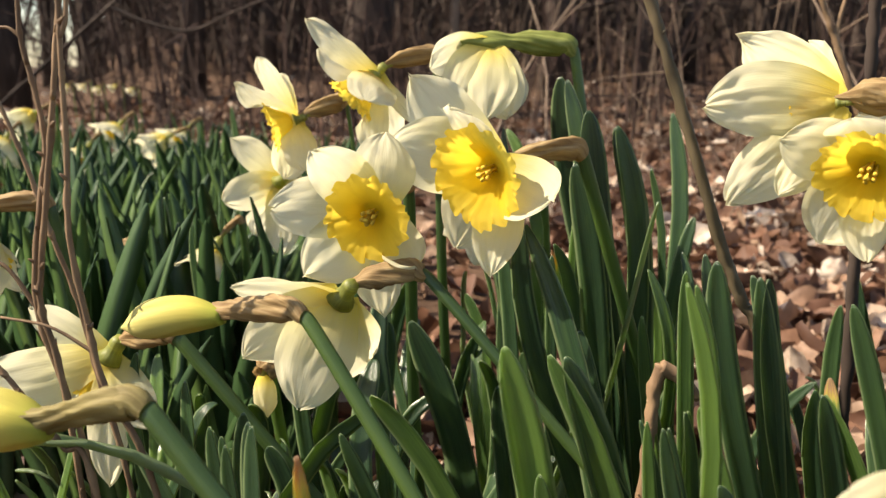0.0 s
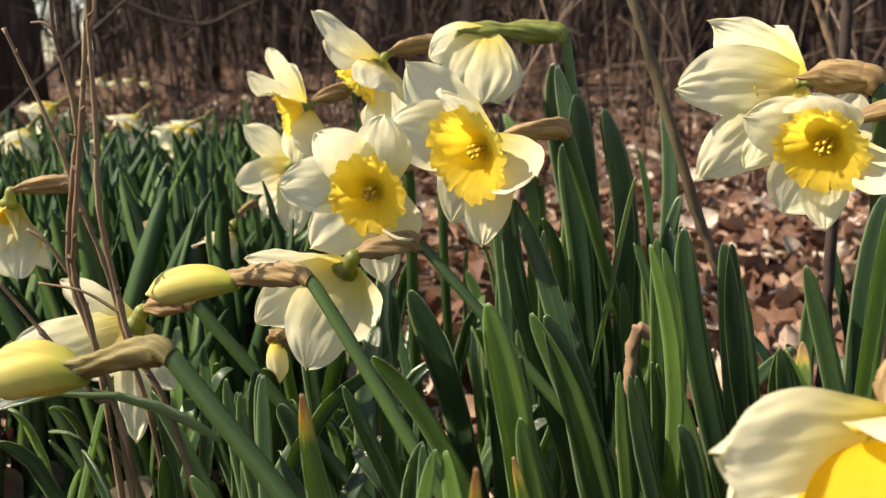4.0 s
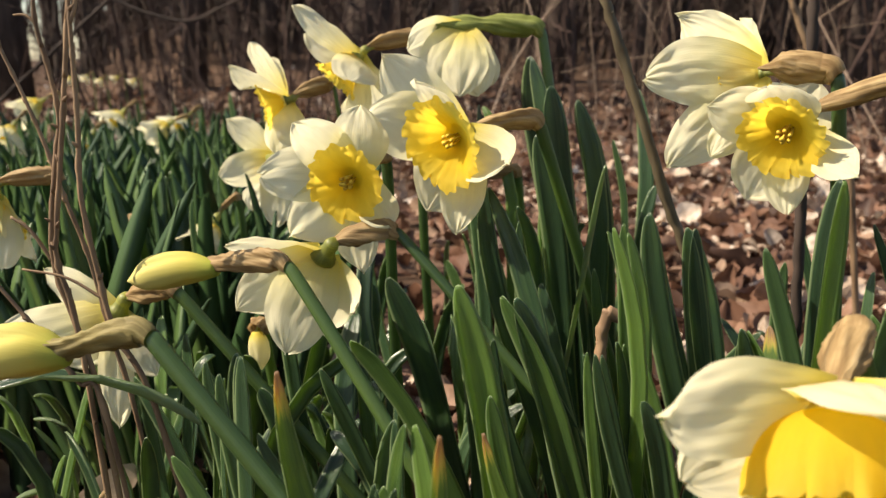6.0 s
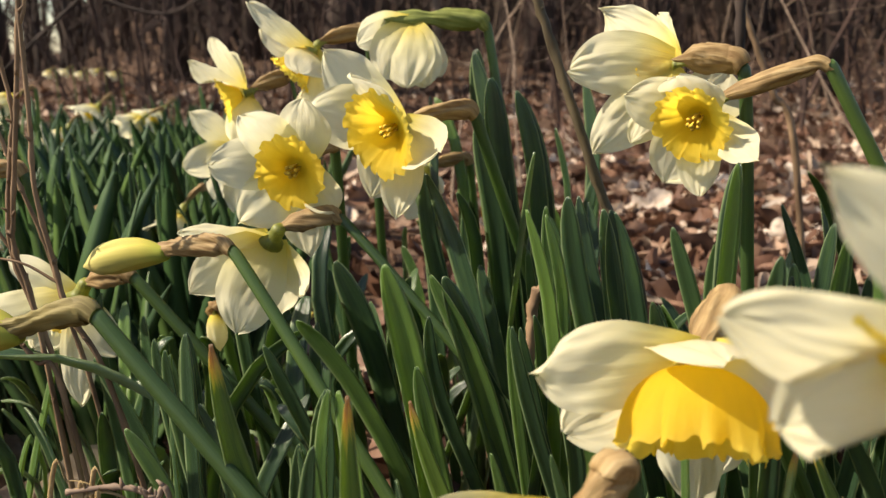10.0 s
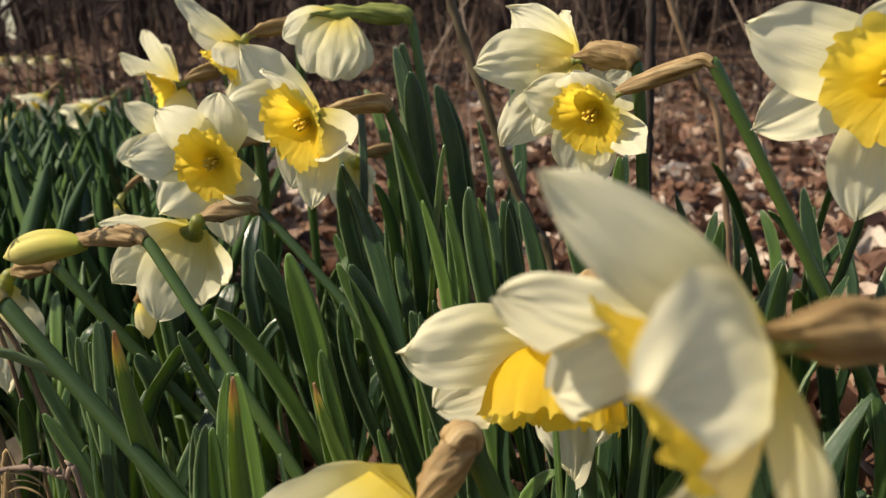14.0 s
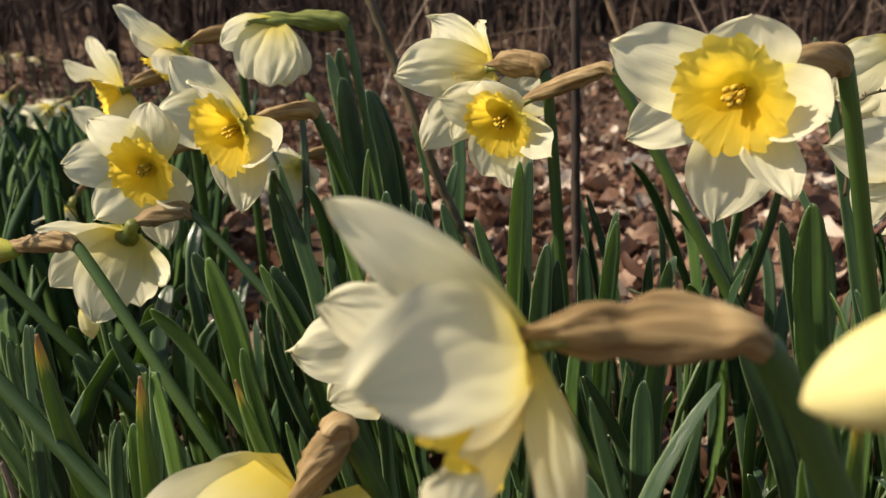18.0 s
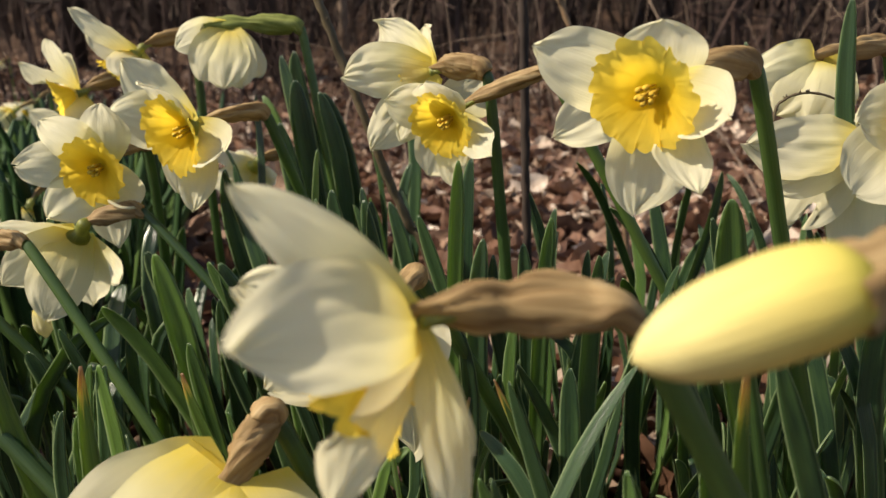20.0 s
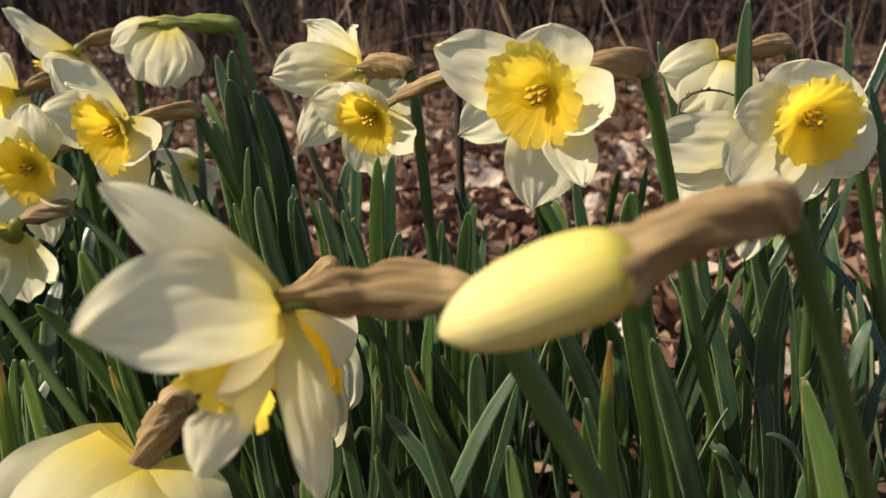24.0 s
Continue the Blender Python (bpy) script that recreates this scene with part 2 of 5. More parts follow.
def spline(points, steps=8):
    """A smooth line through the points."""
    p = [Vector(q) for q in points]
    p = [2 * p[0] - p[1], *p, 2 * p[-1] - p[-2]]
    out = []
    for a, b, c, d in zip(p, p[1:], p[2:], p[3:]):
        for k in range(steps):
            t = k / steps
            out.append(0.5 * (2 * b + (c - a) * t + (2 * a - 5 * b + 4 * c - d) * t * t + (3 * b - a - 3 * c + d) * t ** 3))
    return out + [p[-2]]


def tube(bm, line, radius, sides=8, flat=1.0, rough=0.0, wave=60.0, cap=True, side=None):
    """A tube along a line; radius: a number or a function of 0..1; rough: unevenness as a share of the radius."""
    al, ac = layers(bm)
    n = len(line)
    across = side or Vector((1, 0.13, 0.07))
    rows = []
    for i, q in enumerate(line):
        d = (line[min(i + 1, n - 1)] - line[max(i - 1, 0)]).normalized()
        across = (across - across.dot(d) * d)
        across = across.normalized() if across.length > 1e-6 else d.orthogonal().normalized()
        other = d.cross(across)
        u = i / (n - 1)
        r = radius(u) if callable(radius) else radius
        row = []
        for k in range(sides):
            a = 2 * math.pi * k / sides
            w = r * (1 + rough * noise.noise(q * wave + Vector((math.cos(a), math.sin(a), 0)) * 1.3))
            v = bm.verts.new(q + (math.cos(a) * across + math.sin(a) * flat * other) * w)
            v[al], v[ac] = u, k / sides
            row.append(v)
        rows.append(row)
    grid(bm, rows, True, cap)
    return bm


def petal_mesh(centre, tip, normal, width, bow=0.04, cup=0.22, seed=1, wave=0.4, twist=10.0, nu=26, nv=22):
    """One petal from the centre of the flower to its tip. normal: where its inner side looks; bow: how far its middle stands forward, as a share of
    its length; cup: how far its edges are raised; wave: unevenness of the margin."""
    rnd = random.Random(seed)
    off = Vector((rnd.random(), rnd.random(), rnd.random())) * 50
    c, d = Vector(centre), Vector(tip) - Vector(centre)
    far = d.length
    x = d.normalized()
    z = (Vector(normal) - Vector(normal).dot(x) * x).normalized()
    y = z.cross(x)
    sway, turn, curl = far * rnd.uniform(-0.05, 0.05), radians(rnd.uniform(-twist, twist)), rnd.uniform(-0.01, 0.05)
    foot = 0.48 if bow > -0.15 else 0.80
    fullest, sharp = rnd.uniform(0.46, 0.56), rnd.uniform(0.52, 0.80)
    pleat, shift = rnd.uniform(0.01, 0.06), rnd.uniform(-0.8, 0.8)
    bm = bmesh.new()
    al, ac = layers(bm)
    rows = []
    for i in range(nu + 1):
        u = 1 - (1 - i / nu) ** 1.5
        s = (u - fullest) / (1 - fullest)
        w = 0.5 * width * ((foot + (1 - foot) * math.sin(0.5 * math.pi * u / fullest)) if s < 0 else max(0.02, 1 - s ** 2.3) ** sharp)
        mid = c + x * far * u + y * sway * math.sin(math.pi * u) + z * far * (bow * 4 * u * (1 - u) - curl * u ** 5)
        yy, zz = y * math.cos(turn * u) + z * math.sin(turn * u), z * math.cos(turn * u) - y * math.sin(turn * u)
        row = []
        for j in range(nv + 1):
            v = 2 * j / nv - 1
            lift = cup * w * (v * v - 0.3) - 0.035 * w * math.exp(-(v * 4.5) ** 2) + 0.018 * w * noise.noise(Vector((u * 0.8, v * 5.5, 1)) + off) * (0.35 + u)
            lift += pleat * w * math.cos(2.2 * math.pi * v + shift) * u * (1.3 - u)
            lift += wave * far * (0.085 * noise.noise(Vector((u * 1.9, v * 1.3, 0)) + off) * u + 0.125 * noise.noise(Vector((u * 4.2, v * 1.2, 3)) + off) * v * v * (0.25 + u) + 0.034 * noise.noise(Vector((u * 5, v * 6, 9)) + off) * (0.3 + u) + 0.05 * noise.noise(Vector((u * 9, v * 2, 4)) + off) * abs(v) ** 3 * u)
            nick = far * u * u * (0.045 * noise.noise(Vector((v * 2.6, 7, u * 2)) + off) + 0.022 * noise.noise(Vector((v * 7, 2, u)) + off)) + 0.014 * far * math.exp(-(v * 4) ** 2) * max(0, u - 0.9) / 0.1
            q = bm.verts.new(mid + yy * v * w * (1 + 0.06 * noise.noise(Vector((u * 3.5, 2 * v, 5)) + off)) + zz * lift + x * nick)
            q[al], q[ac] = u, v
            row.append(q)
        rows.append(row)
    grid(bm, rows)
    return bm


def corona_mesh(radius, depth, seed, bowl=0.0):
    """The frilled cup of a daffodil; it opens towards +z. bowl: how far its side bulges, in place of spreading evenly."""
    rnd = random.Random(seed)
    off = Vector((rnd.random(), rnd.random(), rnd.random())) * 50
    bm = bmesh.new()
    al, ac = layers(bm)
    rows, nu, na = [], 20, 176
    folds = rnd.choice((13, 14, 15))
    for i in range(nu + 1):
        u = i / nu
        r0 = radius * (min(0.17, 0.02 + 4 * u) + 0.65 * u ** 0.62 + 0.16 * max(0, u - 0.45) ** 1.4 / 0.55 ** 1.4)
        r0 += bowl * (radius * (1 - (1 - u) ** 3.2) ** 0.5 - r0)
        rim = max(0, u - 0.55) / 0.45
        lip = max(0, u - 0.82) / 0.18
        row = []
        for k in range(na):
            a = 2 * math.pi * k / na
            c = Vector((math.cos(a), math.sin(a), 0))
            slow, mid, fast = noise.noise(c * 2.4 + off), noise.noise(c * 6 + off + Vector((0, 0, u))), noise.noise(c * 15 - off + Vector((0, 0, u * 3)))
            phase = folds * a + 3.2 * slow
            r = r0 * (1 + (0.030 * math.cos(phase) + 0.05 * slow) * u + (0.022 * math.cos(phase) + 0.07 * mid + 0.012 * fast) * rim + 0.018 * math.cos(2 * phase + 4 * mid) * lip)
            swirl = (0.05 * math.sin(phase + 1.0) + 0.09 * mid) * rim
            z = depth * (u ** 0.92 * (1 + 0.06 * slow) + (0.025 * math.sin(phase + 0.8) + 0.08 * mid + 0.020 * fast) * rim - (0.10 + 0.03 * math.cos(phase * 2 + 5 * mid)) * lip)
            v = bm.verts.new((r * math.cos(a + swirl), r * math.sin(a + swirl), z))
            v[al], v[ac] = u, k / na * 4
            row.append(v)
        rows.append(row)
    grid(bm, rows, True)
    return bm


def facing(place, face):
    """The pose whose z looks along face, with x to the right of one who looks at it."""
    f = Vector(face).normalized()
    up = Vector((0, 0, 1)) if abs(f.z) < 0.97 else Vector((0, 1, 0))
    right = up.cross(f).normalized()
    up = f.cross(right)
    m = Matrix((right, up, f)).transposed().to_4x4()
    return Matrix.Translation(place) @ m


def moved(bm, m):
    bmesh.ops.transform(bm, matrix=m, verts=bm.verts)
    return bm


def stalk(root, ground, bend, neck, thick=0.0040, spathe=SPATHE, seed=1, spathe_label="dry papery brown spathe", width=1.0, taper=0.82, reach=2, pinch=0.0, twist=0.7):
    """Stem, pedicel and spathe: up from the ground, over the bend, to the neck of the flower."""
    g, b, n = Vector(ground), Vector(bend), Vector(neck)
    rnd = random.Random(seed)
    lean = b - g
    knee = b - lean.normalized() * 0.028 + (b - n).normalized() * 0.002
    middle = g + lean * 0.5 + Vector((rnd.uniform(-1, 1), rnd.uniform(-1, 1), 0)) * 0.005
    arc = b + (n - b) * 0.22 + Vector((0, 0, 0.003))
    line = spline([g, middle, knee, b, arc, b.lerp(n, 0.62) + Vector((0, 0, 0.003)), n], 10)
    part("stem", tube(bmesh.new(), line[:36], lambda u: thick * (1.12 - 0.2 * u) * (1 if u < 0.78 else 1 - 2.6 * (u - 0.78)), 12, 0.80), STEM, root)
    part("pedicel", tube(bmesh.new(), line[34:], 0.0021, 8), OVARY, root)
    lift = 0.0022 if taper > -0.8 else 0.0
    sheath = [q + Vector((0, 0, lift * max(0, k - 18) / 10)) for k, q in enumerate(line[27:], -4)]
    last = sheath[-1] - sheath[-2]
    sheath += [sheath[-1] + last * k for k in range(1, reach + 1)]
    bm = bmesh.new()
    al, ac = layers(bm)
    across, rows, m = Vector((0.3, 0.9, 0.2)), [], len(sheath)
    off = Vector((seed * 3.1, seed * 1.7, 0))
    for i, q in enumerate(sheath):
        d = (sheath[min(i + 1, m - 1)] - sheath[max(i - 1, 0)]).normalized()
        across = (across - across.dot(d) * d).normalized()
        other = d.cross(across)
        u = i / (m - 1)
        r = width * (0.0043 + 0.0026 * math.sin(math.pi * min(1, u * 1.15)) ** 0.9) * (1 if u < 0.72 else 1 - taper * ((u - 0.72) / 0.28) ** 1.2)
        r = max(r, thick * 1.06 * (1 - min(1, 1.4 * u)))
        if taper < 0:
            r *= 1.0 + 0.12 * u
        if twist > 1:
            r *= (0.86 + 0.34 * u) * (1 - 0.25 * math.exp(-((u - 0.60) / 0.05) ** 2))
        r *= 1 - pinch * math.exp(-((u - 0.58) / 0.09) ** 2)
        slim = 1 - (0.20 + 0.22 * abs(twist) if taper > -0.8 else 0.05) * min(1, 3 * u)
        phi = twist * 1.4 * (u - (0.35 if twist < 1 else 0.78)) * (1 if seed % 2 else -1)
        wide, thin = across * math.cos(phi) + other * math.sin(phi), other * math.cos(phi) - across * math.sin(phi)
        row = []
        for k in range(28):
            t = 2 * math.pi * k / 28 + 1.6 * u
            c = Vector((math.cos(t), math.sin(t), 0))
            fold = 0.75 * (0.28 - abs(noise.noise(c * 1.1 + Vector((0, 0, u * 1.5)) + off))) + 0.42 * (0.25 - abs(noise.noise(c * 2.3 + Vector((0, 0, u * 0.9)) - off))) + 0.12 * (0.25 - abs(noise.noise(c * 4.5 + Vector((0, 0, u * 1.4)) + off)))
            v = bm.verts.new(q + (math.cos(t) * wide * slim + math.sin(t) * thin) * r * (1 + fold * min(1, 4 * u)))
            v[al], v[ac] = u, k / 7
            row.append(v)
        rows.append(row)
    grid(bm, rows, True)
    part("spathe", bm, spathe, root, spathe_label)


def ovary_part(root, centre, face, width=1.0):
    f = Vector(face).normalized() * width
    c = Vector(centre)
    line = [c - f * 0.013, c - f * 0.011, c - f * 0.009, c - f * 0.006, c - f * 0.003, c + f * 0.001]
    radii = (0.0026, 0.0038, 0.0043, 0.0040, 0.0047, 0.0078)
    part("ovary", tube(bmesh.new(), line, lambda u: width * radii[round(u * 5)], 12), OVARY, root, "green swollen ovary")


def placed_petal(centre, face, tip, width, bow, roll, seed, wave):
    """A petal from the centre of the flower to its tip, turned about its own length by roll degrees from where the flower faces."""
    x = (Vector(tip) - Vector(centre)).normalized()
    z = face - face.dot(x) * x
    z = (z if z.length > 0.05 else Vector((0, 0, 1)) - x * x.z).normalized()
    return petal_mesh(centre, tip, Matrix.Rotation(radians(roll), 3, x) @ z, width, bow, 0.17 if bow > -0.15 else 0.30, seed, wave)


def clear_of_corona(bm, centre, face, radius, depth):
    """Presses a petal back to where the cup leaves room for it."""
    for v in bm.verts:
        d = v.co - centre
        s = d.dot(face)
        r = 0.92 * (d - face * s).length / radius
        u = (max(0.0, r - 0.17) / 0.65) ** 1.61
        if u < 1 and s > depth * u:
            v.co -= face * (s - depth * u)
    return bm


def daffodil(label, centre, face, ground, bend, tips=(), size=1.0, rise=8.0, seed=1, crown=1.0,
             crown_depth=1.0, spathe=SPATHE, thick=0.0040, group="daffodils in bloom", wave=0.5, spathe_width=1.0, bowl=0.0, reach=2, ovary=1.0, pinch=0.0, taper=0.82, twist=0.7):
    """A daffodil in flower. tips: for each petal x, y, z of its tip, its width, bow and roll; with none the petals stand evenly round."""
    rnd = random.Random(seed)
    root = thing("daffodil", label, "daffodil", group, ground)
    shift, f = Vector(ground), Vector(face).normalized()
    c = Vector(centre) - shift
    m = facing(c, face)
    cup, deep = 0.0245 * size * crown, 0.0235 * size * crown_depth
    for k, (x, y, z, width, bow, turn) in enumerate(tips):
        bm = placed_petal(c - f * 0.0008 * (k % 2), f, Vector((x, y, z)) - shift, width, bow, turn, seed * 10 + k, wave)
        part("petal", clear_of_corona(bm, c, f, cup, deep), PETAL, root)
    for k in range(0 if tips else 6):
        a, up = radians(60 * k + rnd.uniform(-6, 6)), radians(rise + rnd.uniform(-8, 8))
        out = Vector((math.cos(a), math.sin(a), 0))
        tip = (out * math.cos(up) + Vector((0, 0, math.sin(up)))) * 0.052 * size * rnd.uniform(0.93, 1.06)
        inner = Vector((0, 0, math.cos(up))) - out * math.sin(up)
        t = petal_mesh(Vector((0, 0, -0.0008 * (k % 2))), tip, inner, 0.034 * size * rnd.uniform(0.9, 1.08), rnd.uniform(-0.08, 0.06), 0.25, seed * 10 + k, wave)
        part("petal", moved(t, m), PETAL, root)
    corona = part("corona", moved(corona_mesh(cup, deep, seed, bowl), m @ pose(0, 0, 0.0022)), CORONA, root, "frilled deep yellow trumpet")
    for k in range(6):
        a = math.pi * k / 3 + 0.3
        foot = Vector((0.0022 * math.cos(a), 0.0022 * math.sin(a), 0.002))
        top = Vector((0.0036 * math.cos(a), 0.0036 * math.sin(a), 0.0125 * size))
        part("stamen", moved(tube(bmesh.new(), spline([foot, foot.lerp(top, 0.6), top], 4), lambda u: 0.0006 if u < 0.55 else 0.0012, 6), m), ANTHER, corona)
    part("pistil", moved(tube(bmesh.new(), [Vector((0, 0, 0.002)), Vector((0, 0, 0.014 * size)), Vector((0.0004, 0, 0.0155 * size))], lambda u: 0.0009 + 0.0007 * (u > 0.6), 8), m), ANTHER, corona)
    ovary_part(root, c, f, ovary)
    stalk(root, (0, 0, 0), Vector(bend) - shift, c - f * 0.008 * ovary, thick, spathe, seed, "dry papery brown spathe" if spathe is SPATHE else "greenish papery spathe", spathe_width, 0.35 if pinch else taper, reach, pinch, twist)
    return root


def bud(label, tip, neck, ground, bend, radius=0.011, seed=1, spathe=SPATHE, thick=0.0042, blunt=0.16, material=None, spathe_width=1.0, mouth=0.55):
    """A closed daffodil bud with its stem."""
    root = thing("daffodil_bud", label, "daffodil bud", "daffodil buds", ground)
    shift = Vector(ground)
    a, b = Vector(neck) - shift, Vector(tip) - shift
    f = (b - a).normalized()
    sag = Vector((0, 0, 0.003 if blunt < 0.4 else 0.0004))
    line = spline([a - f * 0.003, a.lerp(b, 0.3) + sag, a.lerp(b, 0.7) + sag * 0.7, b], 9)
    bm = bmesh.new()
    al, ac = layers(bm)
    rows, n = [], len(line)
    side = f.orthogonal().normalized()
    other = f.cross(side)
    for i, q in enumerate(line):
        u = i / (n - 1)
        if blunt < 0.4:
            r = radius * (blunt + (1 - blunt) * math.sin(math.pi * min(1.0, 0.06 + u * 0.80)) ** 0.85) * (1 - max(0, (u - 0.60) / 0.40) ** 2.0 * 0.90)
        elif u < 0.34:
            r = radius * (blunt + (1 - blunt) * math.sin(0.5 * math.pi * u / 0.34)) * min(1.0, 0.25 + 9 * u) ** 0.5
        else:
            r = radius * max(0.01, 1 - ((u - 0.34) / 0.66) ** 2.1) ** 0.66
        row = []
        for k in range(36):
            t = 2 * math.pi * k / 36
            seam = 1 - (0.22 if blunt < 0.3 else 0.07) * max(0, math.cos(3 * t + 2.6 * u)) ** 4 * math.sin(math.pi * u) - 0.02 * noise.noise(q * 160 + Vector((k * 0.2, 0, seed)))
            v = bm.verts.new(q + (math.cos(t) * side + math.sin(t) * other) * r * seam)
            v[al], v[ac] = u, 3 * k / 36
            row.append(v)
        rows.append(row)
    grid(bm, rows, True, True)
    part("closed_petals", bm, material or BUD, root)
    stalk(root, (0, 0, 0), Vector(bend) - shift, a - f * 0.001, thick, spathe, seed, "dry papery brown spathe", spathe_width, -mouth, 2 if mouth < 0.8 else 3)
    return root


def blade(base, tip, width, bow=(0, 0, 0), turn=0.0, hook=0.0, seed=0, segments=14, withered=False):
    """The mesh of a strap leaf from base to tip. bow: how far its middle stands off the straight line; turn: degrees of the flat side about the leaf, 0 looks along -y;
    hook: metres by which the tip droops over; withered: the tip is shrunk to a point."""
    rnd = random.Random(seed)
    a, b = Vector(base), Vector(tip)
    mid = a.lerp(b, 0.55) + Vector(bow)
    top = b.copy()
    body = segments - 5
    steps = [0.84 * i / body for i in range(body + 1)] + [0.90, 0.945, 0.975, 0.992, 1.0]
    line = []
    for u in steps:
        q = a * (1 - u) ** 2 + (2 * mid - 0.5 * a - 0.5 * b) * 2 * u * (1 - u) + top * u * u
        if hook:
            q = q + Vector((hook * 0.8 * max(0, u - 0.75) * 4, 0, -abs(hook) * (max(0, u - 0.8) * 5) ** 2))
        line.append(q)
    bm = bmesh.new()
    al, ac = layers(bm)
    rows = []
    twist, tipped = rnd.uniform(-32, 32), 0.55 if withered else rnd.uniform(0.80, 0.88)
    sway = (b - a).length * rnd.uniform(-0.035, 0.035)
    aside = Vector((math.cos(radians(turn)), math.sin(radians(turn)), 0))
    line = [q + aside * sway * math.sin(2 * math.pi * u) * u for u, q in zip(steps, line)]
    for i, (u, q) in enumerate(zip(steps, line)):
        d = (line[min(i + 1, segments)] - line[max(i - 1, 0)]).normalized()
        angle = radians(turn + twist * (u - 0.6))
        side = Vector((math.cos(angle), math.sin(angle), 0))
        side = (side - side.dot(d) * d).normalized()
        front = side.cross(d)
        w = width * 0.43 * (0.62 + 0.38 * math.sin(math.pi * min(0.62, u * 0.62 + 0.06))) * math.sqrt(max(0.02, 1 - max(0, (u - tipped) / (1 - tipped)) ** (1.3 if withered else 2.1)))
        t = 0.0010 * (1.3 - 0.6 * u)
        row = []
        for k, v in enumerate((-1, -0.5, 0, 0.5, 1)):
            fold = 0.42 * w * v * v
            x = bm.verts.new(q + side * w * v + front * (fold + t * (1 - abs(v) * 0.8)))
            x[al], x[ac] = u, v
            row.append(x)
        for v in (0.55, 0, -0.55):
            fold = 0.42 * w * v * v
            x = bm.verts.new(q + side * w * v + front * (fold - t))
            x[al], x[ac] = u, v + 4
            row.append(x)
        rows.append(row)
    grid(bm, rows, True, True)
    return bm


# ---- ground, litter, woods ----
def height(x, y):
    """The lie of the land: flat under the flowers, rising to a wooded bank behind."""
    d = max(0.0, y - 5.0)
    bank = 0.16 * d * d / (d + 9.0) * min(1.0, max(0.12, 1 + (x / max(y, 1.0) + 0.37) * 9))
    return bank + 0.018 * noise.noise(Vector((x * 1.3, y * 1.3, 0))) * min(1, max(0, y - 0.6)) + 0.25 * noise.noise(Vector((x * 0.12, y * 0.12, 5))) * min(1, d / 8)


def ground_sheet():
    bm = bmesh.new()
    xs = [-900, -300, -120, -60] + [x * 0.5 for x in range(-64, 65)] + [60, 120, 300, 900]
    ys = [-900, -200, -40, -10, -4, -2, -1] + [y * 0.25 for y in range(-2, 33)] + [8.5 + y * 0.75 for y in range(70)] + [70, 100, 200, 900]
    rows = [[bm.verts.new((x, y, height(x, min(y, 60)))) for x in xs] for y in ys]
    grid(bm, rows)
    ob = part("ground", bm, SOIL, None)
    return tagged(ob, "brown woodland soil under fallen leaves, rising to a bank", "ground", kind="structure")


ground = ground_sheet()


def litter_leaf(seed):
    """Points and faces of one dry, curled, lobed leaf about 1 long."""
    rnd = random.Random(seed)
    nu, nv = 7, 4
    curl, fold, lobes, twist = rnd.uniform(-1.3, 1.6), rnd.uniform(0.1, 0.9), rnd.choice((0, 0.25, 0.4)), rnd.uniform(-0.7, 0.7)
    pts, faces = [], []
    for i in range(nu + 1):
        u = i / nu
        w = 0.30 * math.sin(math.pi * (0.04 + 0.93 * u)) ** 0.7 * (1 + lobes * math.cos(5 * math.pi * u))
        for j in range(nv + 1):
            v = 2 * j / nv - 1
            a = curl * (u - 0.5)
            h = fold * abs(v) * w + 0.05 * math.sin(7 * u + 5 * v + seed)
            y = v * w
            pts.append((0.5 * math.sin(a) / max(abs(a), 1e-3) * abs(a) / max(abs(curl) * 0.5, 0.2) + (u - 0.5) * 0.3, y * math.cos(twist * u) - h * math.sin(twist * u), h * math.cos(twist * u) + y * math.sin(twist * u) + 0.35 * curl * (u - 0.5) ** 2 + 0.05))
    for i in range(nu):
        for j in range(nv):
            k = i * (nv + 1) + j
            faces.append((k, k + 1, k + nv + 2, k + nv + 1))
    return np.array(pts), faces


KINDS = [litter_leaf(s) for s in range(14)]
leaf_meshes = []
for pts, faces in KINDS:
    me = bpy.data.meshes.new("fallen_leaf")
    me.from_pydata([tuple(p) for p in pts], [], faces)
    me.polygons.foreach_set("use_smooth", [True] * len(faces))
    me.materials.append(LITTER_ONE)
    leaf_meshes.append(me)


def litter_place(rnd, x, y):
    s = rnd.uniform(0.05, 0.112)
    turn = Euler((rnd.gauss(0, 0.6), rnd.gauss(0, 0.6), rnd.uniform(0, 6.28)))
    if rnd.random() < 0.3:
        turn.rotate_axis("X", math.pi)
    return Matrix.LocRotScale((x, y, height(x, y) + rnd.uniform(0.004, 0.035)), turn, (s, s * rnd.uniform(0.7, 1.1), s))


def litter_heap(name, label, count, area, seed):
    rnd = random.Random(seed)
    verts, faces, n = [], [], 0
    for _ in range(count):
        x, y = area(rnd)
        pts, quads = KINDS[rnd.randrange(len(KINDS))]
        m = np.array(litter_place(rnd, x, y))
        verts.append(pts @ m[:3, :3].T + m[:3, 3])
        faces.extend([tuple(k + n for k in q) for q in quads])
        n += len(pts)
    me = bpy.data.meshes.new(name)
    me.from_pydata(np.concatenate(verts).tolist(), [], faces)
    me.polygons.foreach_set("use_smooth", [True] * len(me.polygons))
    me.materials.append(LITTER)
    return tagged(new(name, me), label, "fallen leaves", kind="stuff")


def near_bed(rnd):
    y = 0.7 + 2.6 * rnd.random()
    return rnd.uniform(0.0, 0.62) * y + 0.1, y


def wide_bed(rnd):
    y = 0.6 + 9.0 * rnd.random() ** 1.5
    return rnd.uniform(-0.75, 0.95) * (0.6 + y), y


